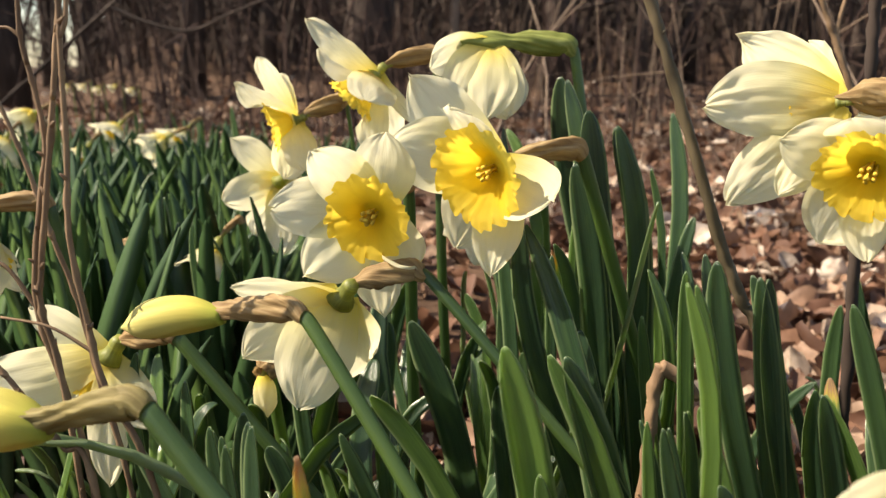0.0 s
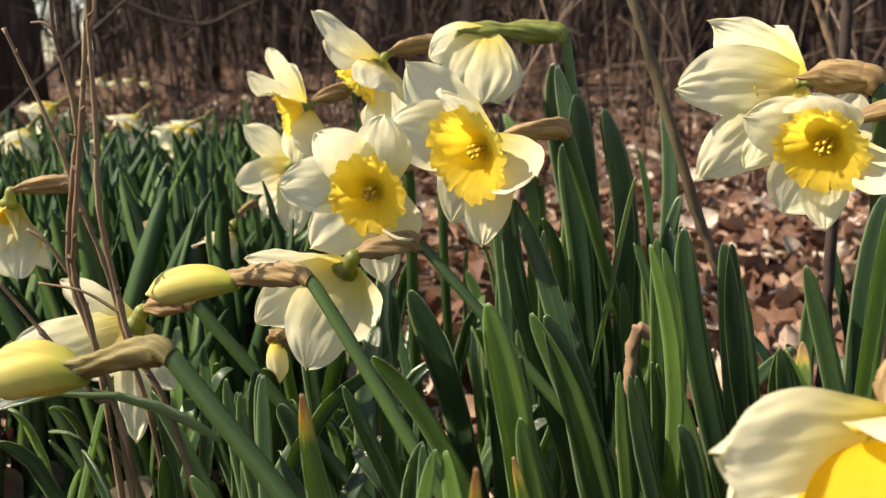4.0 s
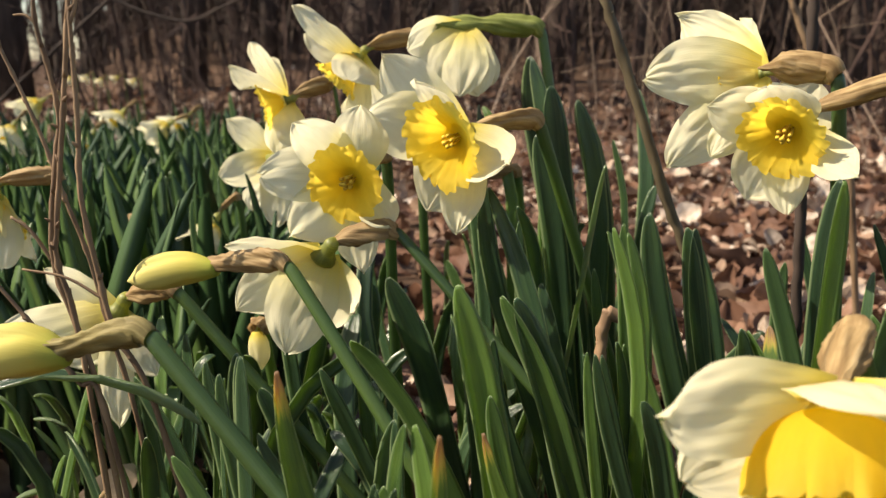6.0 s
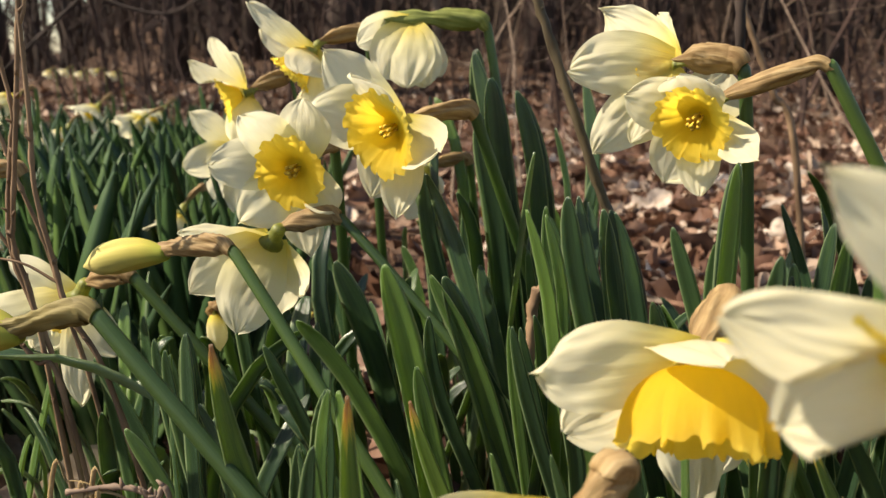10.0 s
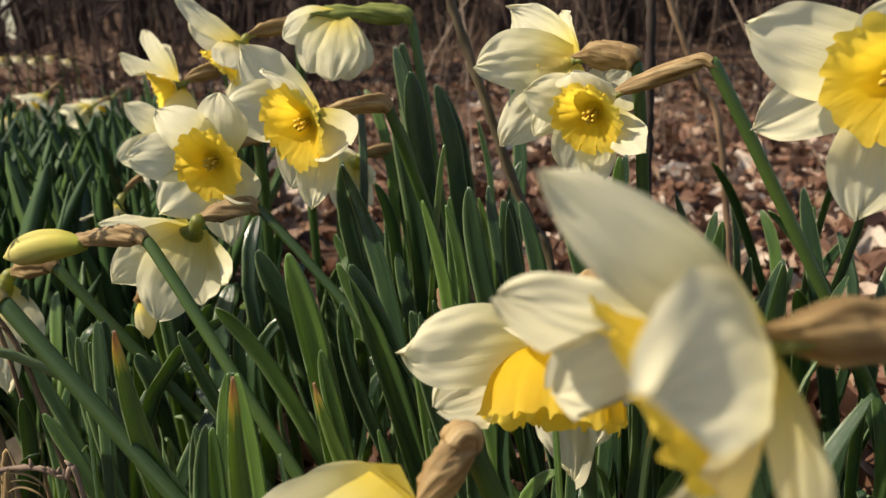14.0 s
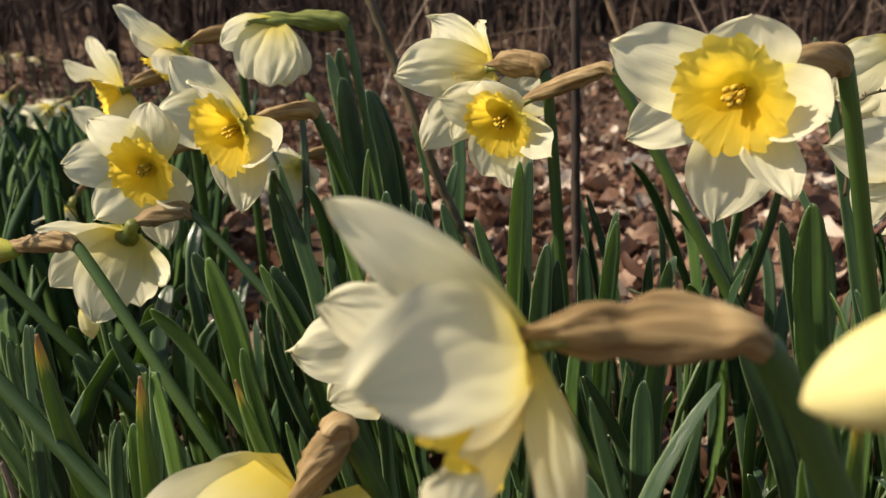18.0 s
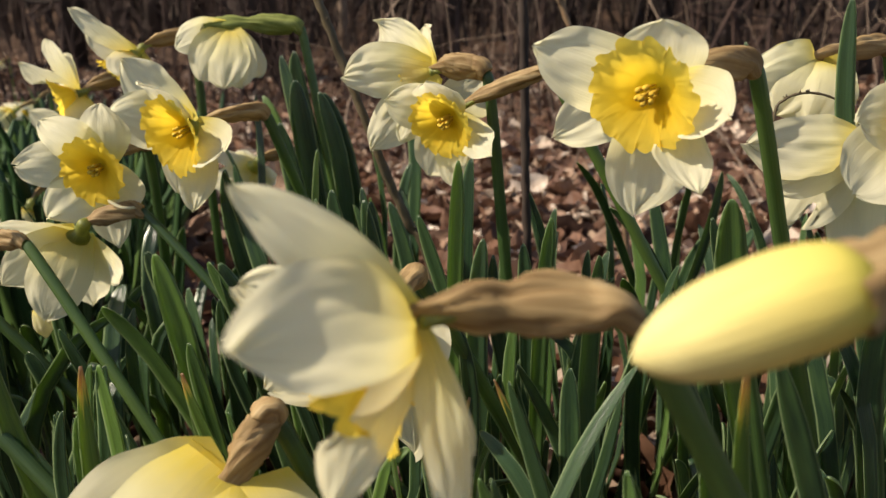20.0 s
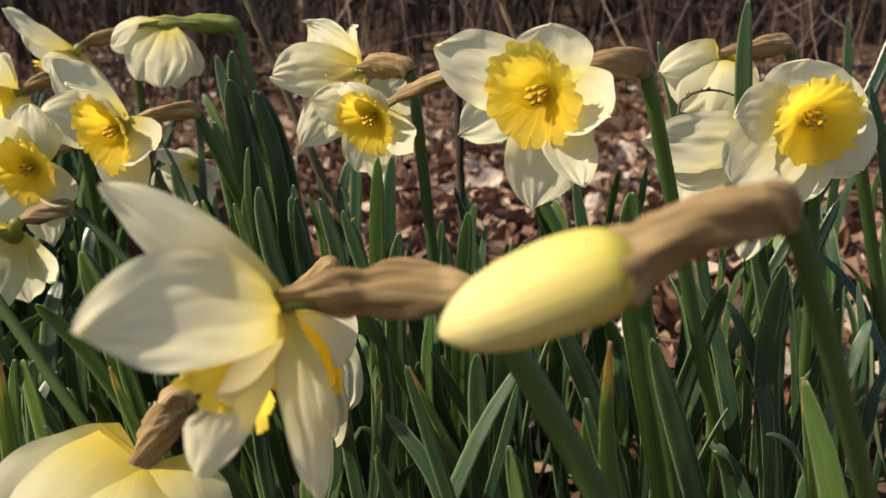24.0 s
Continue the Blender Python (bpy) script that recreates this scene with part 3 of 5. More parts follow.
def far_bed(rnd):
    y = 6 + 6 * rnd.random() ** 1.3
    return rnd.uniform(-0.9, 0.95) * y, y


def bed_under(rnd):
    return rnd.uniform(-0.9, 1.1), rnd.uniform(-0.6, 1.2)


litter_heap("leaf_litter", "dry curled brown oak leaves covering the woodland floor", 7000, wide_bed, 21)
litter_heap("leaf_litter", "dry brown fallen leaves between the daffodil stems", 900, bed_under, 22)
litter_heap("leaf_litter", "distant carpet of dry brown leaves before the wood", 1800, far_bed, 23)
litter_heap("leaf_litter", "dry curled leaves lying thick beyond the daffodils", 3400, near_bed, 24)
litter_heap("leaf_litter", "scattered dry leaves on the open woodland floor all round", 5200, lambda r: (r.uniform(-7.5, 7.5), r.uniform(-5.5, 9.0)), 26)
near = random.Random(25)
for k in range(300):
    x, y = near.uniform(0.16, 1.25), near.uniform(0.85, 2.3)
    one = new("fallen_leaf", leaf_meshes[k % len(leaf_meshes)])
    one.parent = ground
    one.matrix_basis = litter_place(near, x, y)


def path_line(start, direction, length, steps, wander, rnd, droop=0.0):
    p, d = Vector(start), Vector(direction).normalized()
    out = [p.copy()]
    for _ in range(steps):
        d = (d + Vector((rnd.gauss(0, wander), rnd.gauss(0, wander), rnd.gauss(0, wander * 0.7) - droop))).normalized()
        p = p + d * length / steps
        out.append(p.copy())
    return out


def add_tube(verts, faces, line, r0, r1, sides=5):
    """A plain tapered tube, for twigs by the thousand."""
    n0 = len(verts)
    n = len(line)
    for i, q in enumerate(line):
        d = (line[min(i + 1, n - 1)] - line[max(i - 1, 0)]).normalized()
        s = d.orthogonal().normalized()
        o = d.cross(s)
        r = r0 + (r1 - r0) * i / (n - 1)
        for k in range(sides):
            a = 2 * math.pi * k / sides
            verts.append(q + (s * math.cos(a) + o * math.sin(a)) * r)
    for i in range(n - 1):
        for k in range(sides):
            a, b = n0 + i * sides + k, n0 + i * sides + (k + 1) % sides
            faces.append((a, b, b + sides, a + sides))


def solid(name, verts, faces, material, parent=None):
    me = bpy.data.meshes.new(name)
    me.from_pydata([tuple(v) for v in verts], [], faces)
    me.polygons.foreach_set("use_smooth", [True] * len(me.polygons))
    me.materials.append(material)
    ob = new(name, me)
    ob.parent = parent
    return ob


def bare_tree(x, y, r, seed, label, lean=0.03, bark=BARK):
    """A leafless tree: trunk and limbs with twigs."""
    rnd = random.Random(seed)
    root = thing("tree", label, "tree", "woodland trees", (x, y, height(x, y) - 0.05))
    tall = rnd.uniform(9, 14)
    line = path_line((0, 0, 0), (rnd.uniform(-lean, lean), rnd.uniform(-lean, lean), 1), tall, 12, 0.03, rnd)
    part("trunk", tube(bmesh.new(), line, lambda u: r * (1.25 - 0.25 * min(1, u * 8) - 0.75 * u), 12, 1.0, 0.25, 5.0), bark, root)
    for _ in range(7):
        verts, faces = [], []
        k = rnd.randrange(1, 9)
        a = rnd.uniform(0, 6.28)
        branch = path_line(line[k], (math.cos(a), math.sin(a), rnd.uniform(0.1, 0.7)), rnd.uniform(1.5, 3.5), 6, 0.16, rnd)
        add_tube(verts, faces, branch, r * 0.26, 0.008)
        for _ in range(5):
            q = branch[rnd.randrange(2, 7)]
            a = rnd.uniform(0, 6.28)
            add_tube(verts, faces, path_line(q, (math.cos(a), math.sin(a), rnd.uniform(-0.3, 0.6)), rnd.uniform(0.5, 1.4), 4, 0.2, rnd), 0.012, 0.003, 4)
        solid("limb", verts, faces, BARK, root)
    return root


bare_tree(-4.71, 8.5, 0.185, 718, "dark bare trunk at the edge of the wood", 0.01)
bare_tree(-2.98, 9, 0.116, 1045, "dark bare trunk at the edge of the wood", 0.01)
bare_tree(-2.64, 11, 0.097, 1180, "dark bare trunk at the edge of the wood", 0.01)
bare_tree(-0.974, 8, 0.228, 1355, "dark bare trunk at the edge of the wood", 0.01)
bare_tree(0.958, 10, 0.149, 1685, "dark bare trunk at the edge of the wood", 0.01)
bare_tree(-0.185, 9, 0.0488, 1508, "pale-barked young tree among darker trunks", 0.01, TWIG_PALE)
bare_tree(1.53, 8, 0.0543, 1830, "dark bare trunk at the edge of the wood", 0.01)
rnd = random.Random(77)
for k in range(70):
    y = 5.5 + 26 * rnd.random() ** 0.9
    x, r = rnd.uniform(-0.72, 0.85) * y, rnd.choice((0.04, 0.07, 0.12, 0.22)) * rnd.uniform(0.8, 1.2)
    if not -0.548 * y < x < -0.512 * y:
        bare_tree(x, y, r, 300 + k, "bare dark-barked woodland tree rising from fallen leaves")
for k in range(40):
    y = 30 + 25 * rnd.random()
    x, r = rnd.uniform(-0.8, 0.85) * y, rnd.uniform(0.14, 0.32)
    if not -0.548 * y < x < -0.512 * y:
        bare_tree(x, y, r, 400 + k, "distant bare tree on the wooded bank")


def thicket(name, label, count, area, tall, thick, material, seed, forks=4, wander=0.07):
    """Leafless undergrowth: many thin upright stems with forks."""
    rnd = random.Random(seed)
    verts, faces = [], []
    for _ in range(count):
        x, y = area(rnd)
        if x < -0.42 * y and rnd.random() < (0.93 if -0.55 * y < x < -0.50 * y and y > 4 else 0.6):
            continue
        h, r = rnd.uniform(*tall), rnd.uniform(*thick)
        line = path_line((x, y, height(x, y) - 0.02), (rnd.gauss(0, 0.22), rnd.gauss(0, 0.22), 1), h, 7, wander, rnd)
        add_tube(verts, faces, line, r, r * 0.35, 5)
        for _ in range(forks):
            q = line[rnd.randrange(1, 7)]
            add_tube(verts, faces, path_line(q, (rnd.gauss(0, 0.8), rnd.gauss(0, 0.8), rnd.uniform(0.1, 1)), h * rnd.uniform(0.15, 0.45), 4, wander * 2, rnd), r * 0.55, r * 0.2, 4)
    return tagged(solid(name, verts, faces, material), label, "undergrowth", kind="stuff")


thicket("undergrowth", "dense leafless brown undergrowth in the wood", 330, lambda r: ((lambda y: (r.uniform(-0.75, 0.85) * y, y))(5.0 + 9 * r.random() ** 1.1)), (0.8, 2.6), (0.005, 0.018), BRUSH, 31)
thicket("undergrowth", "far leafless thicket closing the wood", 3000, lambda r: ((lambda y: (r.uniform(-0.75, 0.85) * y, y))(11 + 22 * r.random())), (1.5, 4.5), (0.010, 0.045), BARK, 32, 3)
thicket("undergrowth", "low dark leafless brush at the edge of the bed", 70, lambda r: ((lambda y: (r.uniform(-0.72, 0.05) * y, y))(5.2 + 5 * r.random())), (0.35, 1.3), (0.004, 0.012), BRUSH, 37)
thicket("undergrowth", "dark leafless brush behind the leaf bed", 80, lambda r: ((lambda y: (r.uniform(-0.42, 0.02) * y, y))(3.0 + 4.5 * r.random())), (0.2, 0.8), (0.003, 0.008), BRUSH, 39)
thicket("undergrowth", "pale thin dead stalks standing in the leaf litter", 45, lambda r: ((lambda y: (r.uniform(0.0, 0.85) * y, y))(1.7 + 3.6 * r.random())), (0.35, 1.3), (0.0018, 0.0045), TWIG_PALE, 33, 3, 0.09)


# ---- daffodils ----
def leaf(root, base, tip, width, bow=(0, 0, 0), turn=0.0, hook=0.0, material=LEAF):
    return part("leaf", blade(base, tip, width * 0.88, bow, turn, hook, round(tip[0] * 1e4), withered=material is LEAF_DRY), material, root)


daffodil("cream daffodil with frilled yellow trumpet, facing out over the clump", (-0.0265, 0.497, 0.3392), (-0.25, -0.93, -0.2), (0.005, 0.62, 0), (-0.015, 0.57, 0.345), seed=1, crown=1.0, crown_depth=0.56, size=1.0, tips=((-0.0811, 0.484, 0.3406, 0.0352, -0.12, 21), (-0.057, 0.474, 0.3726, 0.0319, -0.12, 24), (-0.0203, 0.485, 0.3822, 0.0352, -0.12, 22), (-0.0024, 0.486, 0.3106, 0.0309, -0.12, -57), (-0.0642, 0.487, 0.3036, 0.0374, -0.12, -3), (-0.0217, 0.5, 0.2792, 0.0287, -0.12, -26)))
daffodil("cream daffodil with frilled yellow trumpet, tilted, brown spathe behind", (0.0388, 0.488, 0.3665), (-0.6, -0.75, -0.25), (0.2092, 0.5869, 0), (0.0862, 0.515, 0.3732), seed=2, size=1.0, crown=1.15, crown_depth=0.78, tips=((-0.0094, 0.503, 0.4131, 0.0366, -0.12, 32), (-0.0204, 0.498, 0.3755, 0.0409, -0.12, 27), (0.0137, 0.458, 0.3986, 0.0215, -0.12, 9), (0.0653, 0.455, 0.3541, 0.0387, -0.12, -51), (0.0377, 0.481, 0.3086, 0.029, -0.12, -42), (0.018, 0.52, 0.3151, 0.0366, -0.12, -28)))
daffodil("cream daffodil with frilled yellow trumpet, hanging, back turned", (-0.0435, 0.487, 0.2914), (-0.5, 0.45, -0.75), (0.3127, 0.3565, 0), (-0.001, 0.49, 0.307), seed=3, ovary=1.15, thick=0.0033, size=0.95, crown=0.5, tips=((-0.1015, 0.478, 0.2978, 0.0286, -0.05, 81), (-0.0965, 0.479, 0.2579, 0.0374, -0.06, -39), (-0.0627, 0.463, 0.2367, 0.0418, -0.07, 10), (-0.0333, 0.527, 0.2462, 0.0198, -0.14, 65), (-0.0477, 0.51, 0.2334, 0.0374, -0.05, 61), (-0.099, 0.53, 0.2622, 0.0374, -0.05, 89)))
daffodil("cream daffodil with frilled yellow trumpet, held high in profile", (-0.0509, 0.69, 0.4142), (-0.62, -0.25, -0.7), (0.023, 0.75, 0), (-0.007, 0.72, 0.431), seed=4, size=1.0, crown=0.85, crown_depth=1.2, ovary=0.9, tips=((-0.0992, 0.67, 0.4523, 0.022, 0.03, 41), (-0.0959, 0.7, 0.4334, 0.03, 0.02, 53), (-0.0523, 0.645, 0.3947, 0.04, -0.08, 17), (-0.0156, 0.69, 0.3765, 0.012, -0.04, -80), (-0.0517, 0.7, 0.3493, 0.026, 0.03, -67), (-0.0392, 0.735, 0.3602, 0.03, 0.03, -63)))
daffodil("cream daffodil with frilled yellow trumpet, petals swept back", (-0.1244, 0.745, 0.3762), (-0.9, -0.3, -0.28), (-0.0328, 0.7903, 0), (-0.0847, 0.76, 0.3913), seed=5, size=0.95, thick=0.0018, spathe_width=1.1, ovary=0.8, crown=0.92, crown_depth=0.95, tips=((-0.1658, 0.78, 0.4281, 0.0198, 0.03, 52), (-0.1677, 0.722, 0.405, 0.0242, 0.03, 71), (-0.1124, 0.725, 0.3361, 0.033, -0.04, 62), (-0.1397, 0.77, 0.3224, 0.033, 0, -71), (-0.1543, 0.79, 0.4122, 0.033, 0, 38), (-0.1464, 0.8, 0.327, 0.033, 0, -64)))
daffodil("cream daffodil with frilled yellow trumpet, small, turned away", (-0.1485, 0.79, 0.3185), (-0.6, 0.5, -0.5), (-0.0996, 0.8497, 0), (-0.14, 0.81, 0.3353), seed=6, size=0.9, crown=0.5, thick=0.003, tips=((-0.1955, 0.802, 0.3556, 0.0286, 0.03, -55), (-0.1957, 0.776, 0.302, 0.0352, 0.04, -30), (-0.1446, 0.78, 0.2526, 0.033, 0.03, 35), (-0.1824, 0.83, 0.2644, 0.033, 0, 72), (-0.1866, 0.83, 0.3258, 0.033, 0, -75), (-0.1307, 0.8, 0.3035, 0.0308, 0, 42)))
daffodil("cream daffodil with frilled yellow trumpet, nodding under a green spathe", (0.0347, 0.68, 0.438), (-0.1, -0.1, -0.98), (0.1809, 0.69, 0), (0.097, 0.69, 0.438), seed=7, spathe=SPATHE_GREEN, spathe_width=1.25, reach=12, ovary=0.1, pinch=0.45, crown=0.4, crown_depth=1.0, size=1.1, tips=((-0.0067, 0.655, 0.4204, 0.03, -0.12, 77), (0.0137, 0.655, 0.3913, 0.038, -0.1, -45), (0.0341, 0.648, 0.3854, 0.042, -0.1, 12), (0.0506, 0.655, 0.3864, 0.036, -0.09, 54), (0.0606, 0.69, 0.3934, 0.032, -0.09, -65), (0.0297, 0.72, 0.3847, 0.04, -0.1, -1)))
daffodil("cream daffodil with frilled yellow trumpet, turned away beside a beige spathe", (0.206, 0.47, 0.4051), (-0.75, 0.6, -0.1), (0.2985, 0.469, 0), (0.2395, 0.455, 0.4053), seed=8, wave=0.8, spathe_width=1.2, ovary=0.45, reach=5, size=1.0, crown=0.5, crown_depth=0.8, tips=((0.1459, 0.487, 0.4021, 0.0383, -0.06, -19), (0.1691, 0.518, 0.4381, 0.0302, -0.04, 75), (0.2008, 0.507, 0.4362, 0.0242, 0.03, 67), (0.1651, 0.494, 0.3513, 0.0343, -0.05, 63), (0.1836, 0.475, 0.3578, 0.0242, -0.05, 64), (0.189, 0.54, 0.3853, 0.0363, 0, -34)))
daffodil("cream daffodil with frilled yellow trumpet, tilted below its neighbour", (0.2176, 0.449, 0.3772), (-0.55, -0.72, -0.4), (0.5112, 0.4114, 0), (0.2779, 0.43, 0.4053), seed=9, size=1.0, spathe_width=0.72, crown=0.95, crown_depth=0.6, tips=((0.1734, 0.452, 0.387, 0.0328, -0.12, 23), (0.1978, 0.432, 0.3978, 0.0393, -0.12, -12), (0.2383, 0.411, 0.3565, 0.024, -0.12, -53), (0.2201, 0.45, 0.33, 0.0262, -0.12, -29), (0.2035, 0.467, 0.3347, 0.0371, -0.12, -4), (0.2396, 0.475, 0.4006, 0.0371, -0.12, 18)))
daffodil("cream daffodil with frilled yellow trumpet, hanging low", (0.1674, 0.25, 0.3001), (-0.1, -0.5, -0.86), (0.3496, 0.3867, 0), (0.1871, 0.285, 0.3118), seed=10, bowl=1.0, ovary=0.15, reach=0, spathe_width=1.1, taper=0.2, crown_depth=1.4, size=1.05, crown=1.08, tips=((0.1064, 0.222, 0.304, 0.034, -0.12, 72), (0.1189, 0.24, 0.2751, 0.036, -0.12, 86), (0.1645, 0.208, 0.3132, 0.044, -0.13, 0), (0.1933, 0.226, 0.285, 0.042, -0.12, 82), (0.1848, 0.3, 0.2087, 0.03, -0.12, 1), (0.1916, 0.295, 0.2227, 0.03, -0.12, -8)))
daffodil("cream daffodil with frilled yellow trumpet, hanging below a wrinkled spathe", (0.1147, 0.18, 0.2622), (-0.35, -0.3, -0.89), (0.2406, 0.2274, 0), (0.1281, 0.19, 0.2852), seed=11, spathe_width=1.3, ovary=0.3, taper=0.05, reach=4, crown=0.6, size=1.0, wave=0.25, tips=((0.0496, 0.172, 0.2361, 0.052, -0.2, 88), (0.077, 0.145, 0.2293, 0.06, -0.16, -50), (0.107, 0.138, 0.2297, 0.06, -0.15, 6), (0.1278, 0.16, 0.2284, 0.052, -0.16, 61), (0.0533, 0.22, 0.2053, 0.056, -0.2, 50), (0.0974, 0.215, 0.1938, 0.056, -0.2, -22)))
daffodil("cream daffodil with frilled yellow trumpet, in profile, thick brown spathe", (0.1784, 0.085, 0.3561), (-0.8, 0.12, -0.55), (0.4342, 0.1125, 0), (0.231, 0.085, 0.357), seed=12, wave=0.42, twist=1.7, spathe_width=0.98, thick=0.0042, size=0.72, crown=1.34, reach=4, ovary=0.2, crown_depth=1.25, tips=((0.1366, 0.089, 0.3893, 0.0185, -0.05, -83), (0.1306, 0.115, 0.3582, 0.02, -0.06, 74), (0.1414, 0.036, 0.3676, 0.0285, -0.12, -18), (0.1449, 0.118, 0.3336, 0.03, -0.05, 24), (0.1582, 0.064, 0.3204, 0.0185, -0.05, 47), (0.1875, 0.07, 0.3072, 0.0115, -0.1, 70), (0.1915, 0.082, 0.3233, 0.009, -0.08, 63)))
daffodil("cream daffodil with frilled yellow trumpet, fully open on a tall stem", (0.2862, 0.241, 0.4048), (-0.66, -0.7, -0.24), (0.4878, 0.3518, 0), (0.3395, 0.27, 0.4125), seed=13, size=1.0, crown=0.98, crown_depth=0.58, tips=((0.2399, 0.271, 0.4214, 0.0349, -0.12, 24), (0.2522, 0.29, 0.3788, 0.0296, -0.12, 2), (0.2844, 0.256, 0.3473, 0.0371, -0.12, -25), (0.2953, 0.21, 0.3664, 0.0243, -0.12, -58), (0.304, 0.208, 0.396, 0.0339, -0.12, -47), (0.288, 0.243, 0.4323, 0.0381, -0.12, 13)))
daffodil("cream daffodil with frilled yellow trumpet, wide open on a short stem", (0.4115, 0.246, 0.3917), (-0.05, -0.97, -0.2), (0.6535, 0.4002, 0), (0.4841, 0.33, 0.3961), seed=14, size=1.0, crown=0.86, crown_depth=0.55, tips=((0.4084, 0.24, 0.4165, 0.0405, -0.12, -26), (0.3749, 0.24, 0.39, 0.0298, -0.12, 19), (0.3757, 0.238, 0.3604, 0.0383, -0.12, 33), (0.4082, 0.238, 0.3501, 0.0309, -0.12, 28), (0.4402, 0.24, 0.3654, 0.0383, -0.12, 6), (0.4389, 0.24, 0.3972, 0.0362, -0.12, -31)))
daffodil("cream daffodil with frilled yellow trumpet, half hidden behind another", (0.4415, 0.352, 0.3665), (-0.6, -0.2, -0.75), (0.524, 0.42, 0), (0.504, 0.39, 0.38), seed=15, size=0.9, crown=0.3, tips=((0.3565, 0.309, 0.3738, 0.04, -0.08, -89), (0.3791, 0.325, 0.3486, 0.034, -0.06, -59), (0.3971, 0.34, 0.323, 0.042, -0.06, -72), (0.4335, 0.335, 0.2968, 0.03, -0.05, -62), (0.4808, 0.37, 0.3093, 0.036, -0.05, -52), (0.4424, 0.39, 0.3749, 0.034, -0.05, 84)))
daffodil("cream daffodil with frilled yellow trumpet, closed like a bell", (0.4391, 0.405, 0.4127), (-0.5, -0.1, -0.85), (0.6226, 0.4727, 0), (0.4996, 0.43, 0.4212), seed=16, size=0.9, crown=0.42, ovary=0.1, reach=7, pinch=0.3, tips=((0.3935, 0.388, 0.4056, 0.0338, -0.2, -84), (0.4076, 0.385, 0.3825, 0.0468, -0.25, -19), (0.4235, 0.378, 0.378, 0.0494, -0.25, 43), (0.4493, 0.4, 0.3839, 0.0416, -0.25, -68), (0.4444, 0.44, 0.3803, 0.052, -0.2, -10), (0.4193, 0.43, 0.3889, 0.0442, -0.2, 34)))
daffodil("cream daffodil with frilled yellow trumpet, drooping among bare twigs", (-0.1811, 0.5, 0.2475), (-0.5, 0.05, -0.86), (0.1042, 0.448, 0), (-0.136, 0.48, 0.269), seed=17, ovary=1.15, size=1.0, crown=0.55, tips=((-0.2322, 0.51, 0.2725, 0.024, -0.08, -75), (-0.2571, 0.49, 0.2294, 0.036, -0.08, -67), (-0.1544, 0.49, 0.209, 0.026, -0.06, 47), (-0.176, 0.48, 0.1784, 0.022, -0.06, 40), (-0.2373, 0.54, 0.1966, 0.034, -0.05, 32), (-0.2154, 0.55, 0.1895, 0.034, -0.05, -23)))
daffodil("cream daffodil with frilled yellow trumpet, drooping, spathe torn", (-0.316, 0.6, 0.307), (-0.3, 0.1, -0.9), (-0.215, 0.63, 0), (-0.265, 0.6, 0.321), seed=18, rise=50, size=1.1)
daffodil("cream daffodil with frilled yellow trumpet, half hidden among leaves", (0.046, 0.72, 0.307), (-0.5, 0.5, -0.6), (0.115, 0.77, 0), (0.085, 0.74, 0.316), seed=19, rise=35, size=0.9, crown=0.35)
bud("plump yellow daffodil bud in a brown spathe", (-0.148, 0.442, 0.284), (-0.095, 0.43, 0.295), (0.1889, 0.2741, 0), (-0.051, 0.413, 0.303), radius=0.0105, spathe_width=0.8, mouth=0.2, thick=0.0036)
bud("yellow daffodil bud with greenish base", (-0.176, 0.335, 0.274), (-0.131, 0.33, 0.279), (0.1742, 0.2315, 0), (-0.089, 0.322, 0.292), radius=0.013, seed=2, spathe=SPATHE_OLIVE, spathe_width=0.9, mouth=0.7)
bud("large pale yellow daffodil bud, wrinkled spathe", (0.2147, 0.03, 0.3672), (0.2493, 0.021, 0.3834), (0.4938, 0.1371, 0), (0.2828, 0.026, 0.3914), radius=0.0098, blunt=0.66, seed=3, thick=0.0026, spathe_width=0.80, mouth=1.0, material=BUD_PALE)
bud("small white daffodil bud hanging among leaves", (-0.286, 0.78, 0.223), (-0.287, 0.78, 0.249), (-0.266, 0.81, 0), (-0.286, 0.79, 0.256), radius=0.0085, seed=5, material=PETAL)
bud("small withered pale bud hanging among leaves", (-0.104, 0.56, 0.189), (-0.107, 0.56, 0.215), (-0.085, 0.59, 0), (-0.105, 0.57, 0.218), radius=0.008, seed=6, material=PETAL)

root = thing("daffodil_leaves", "dark green strap leaves beside the nearest daffodils", "daffodil leaves", "leaf clumps")
leaf(root, (0.1563, 0.3896, 0), (0.112, 0.365, 0.335), 0.011, (0, 0, 0), -27.6715, 0, LEAF_SUNLIT)
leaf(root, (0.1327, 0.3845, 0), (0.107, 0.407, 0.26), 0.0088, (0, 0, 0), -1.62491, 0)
leaf(root, (0.1946, 0.39, 0), (0.135, 0.39, 0.282), 0.0143, (0, 0, 0), -35.7343, -0.008, LEAF_SUNLIT)
leaf(root, (0.1695, 0.5771, 0), (0.088, 0.62, 0.414), 0.022, (0, 0, 0), -39.036, 0)
leaf(root, (0.1708, 0.6, 0), (0.12, 0.6, 0.385), 0.0198, (0, 0, 0), -2.52824, 0)
leaf(root, (0.1587, 0.4274, 0), (0.057, 0.5, 0.334), 0.0198, (0, 0, 0), -26.7628, 0)
leaf(root, (-0.023, 0.36, 0), (-0.071, 0.36, 0.261), 0.011, (0, 0, 0), -8.52457, 0)
leaf(root, (-0.04854, 0.3339, 0), (-0.067, 0.38, 0.263), 0.0132, (0, 0, 0), -16.6692, 0)
leaf(root, (0.2362, 0.4302, 0), (0.156, 0.5, 0.321), 0.0132, (0, 0, 0), -23.629, 0)
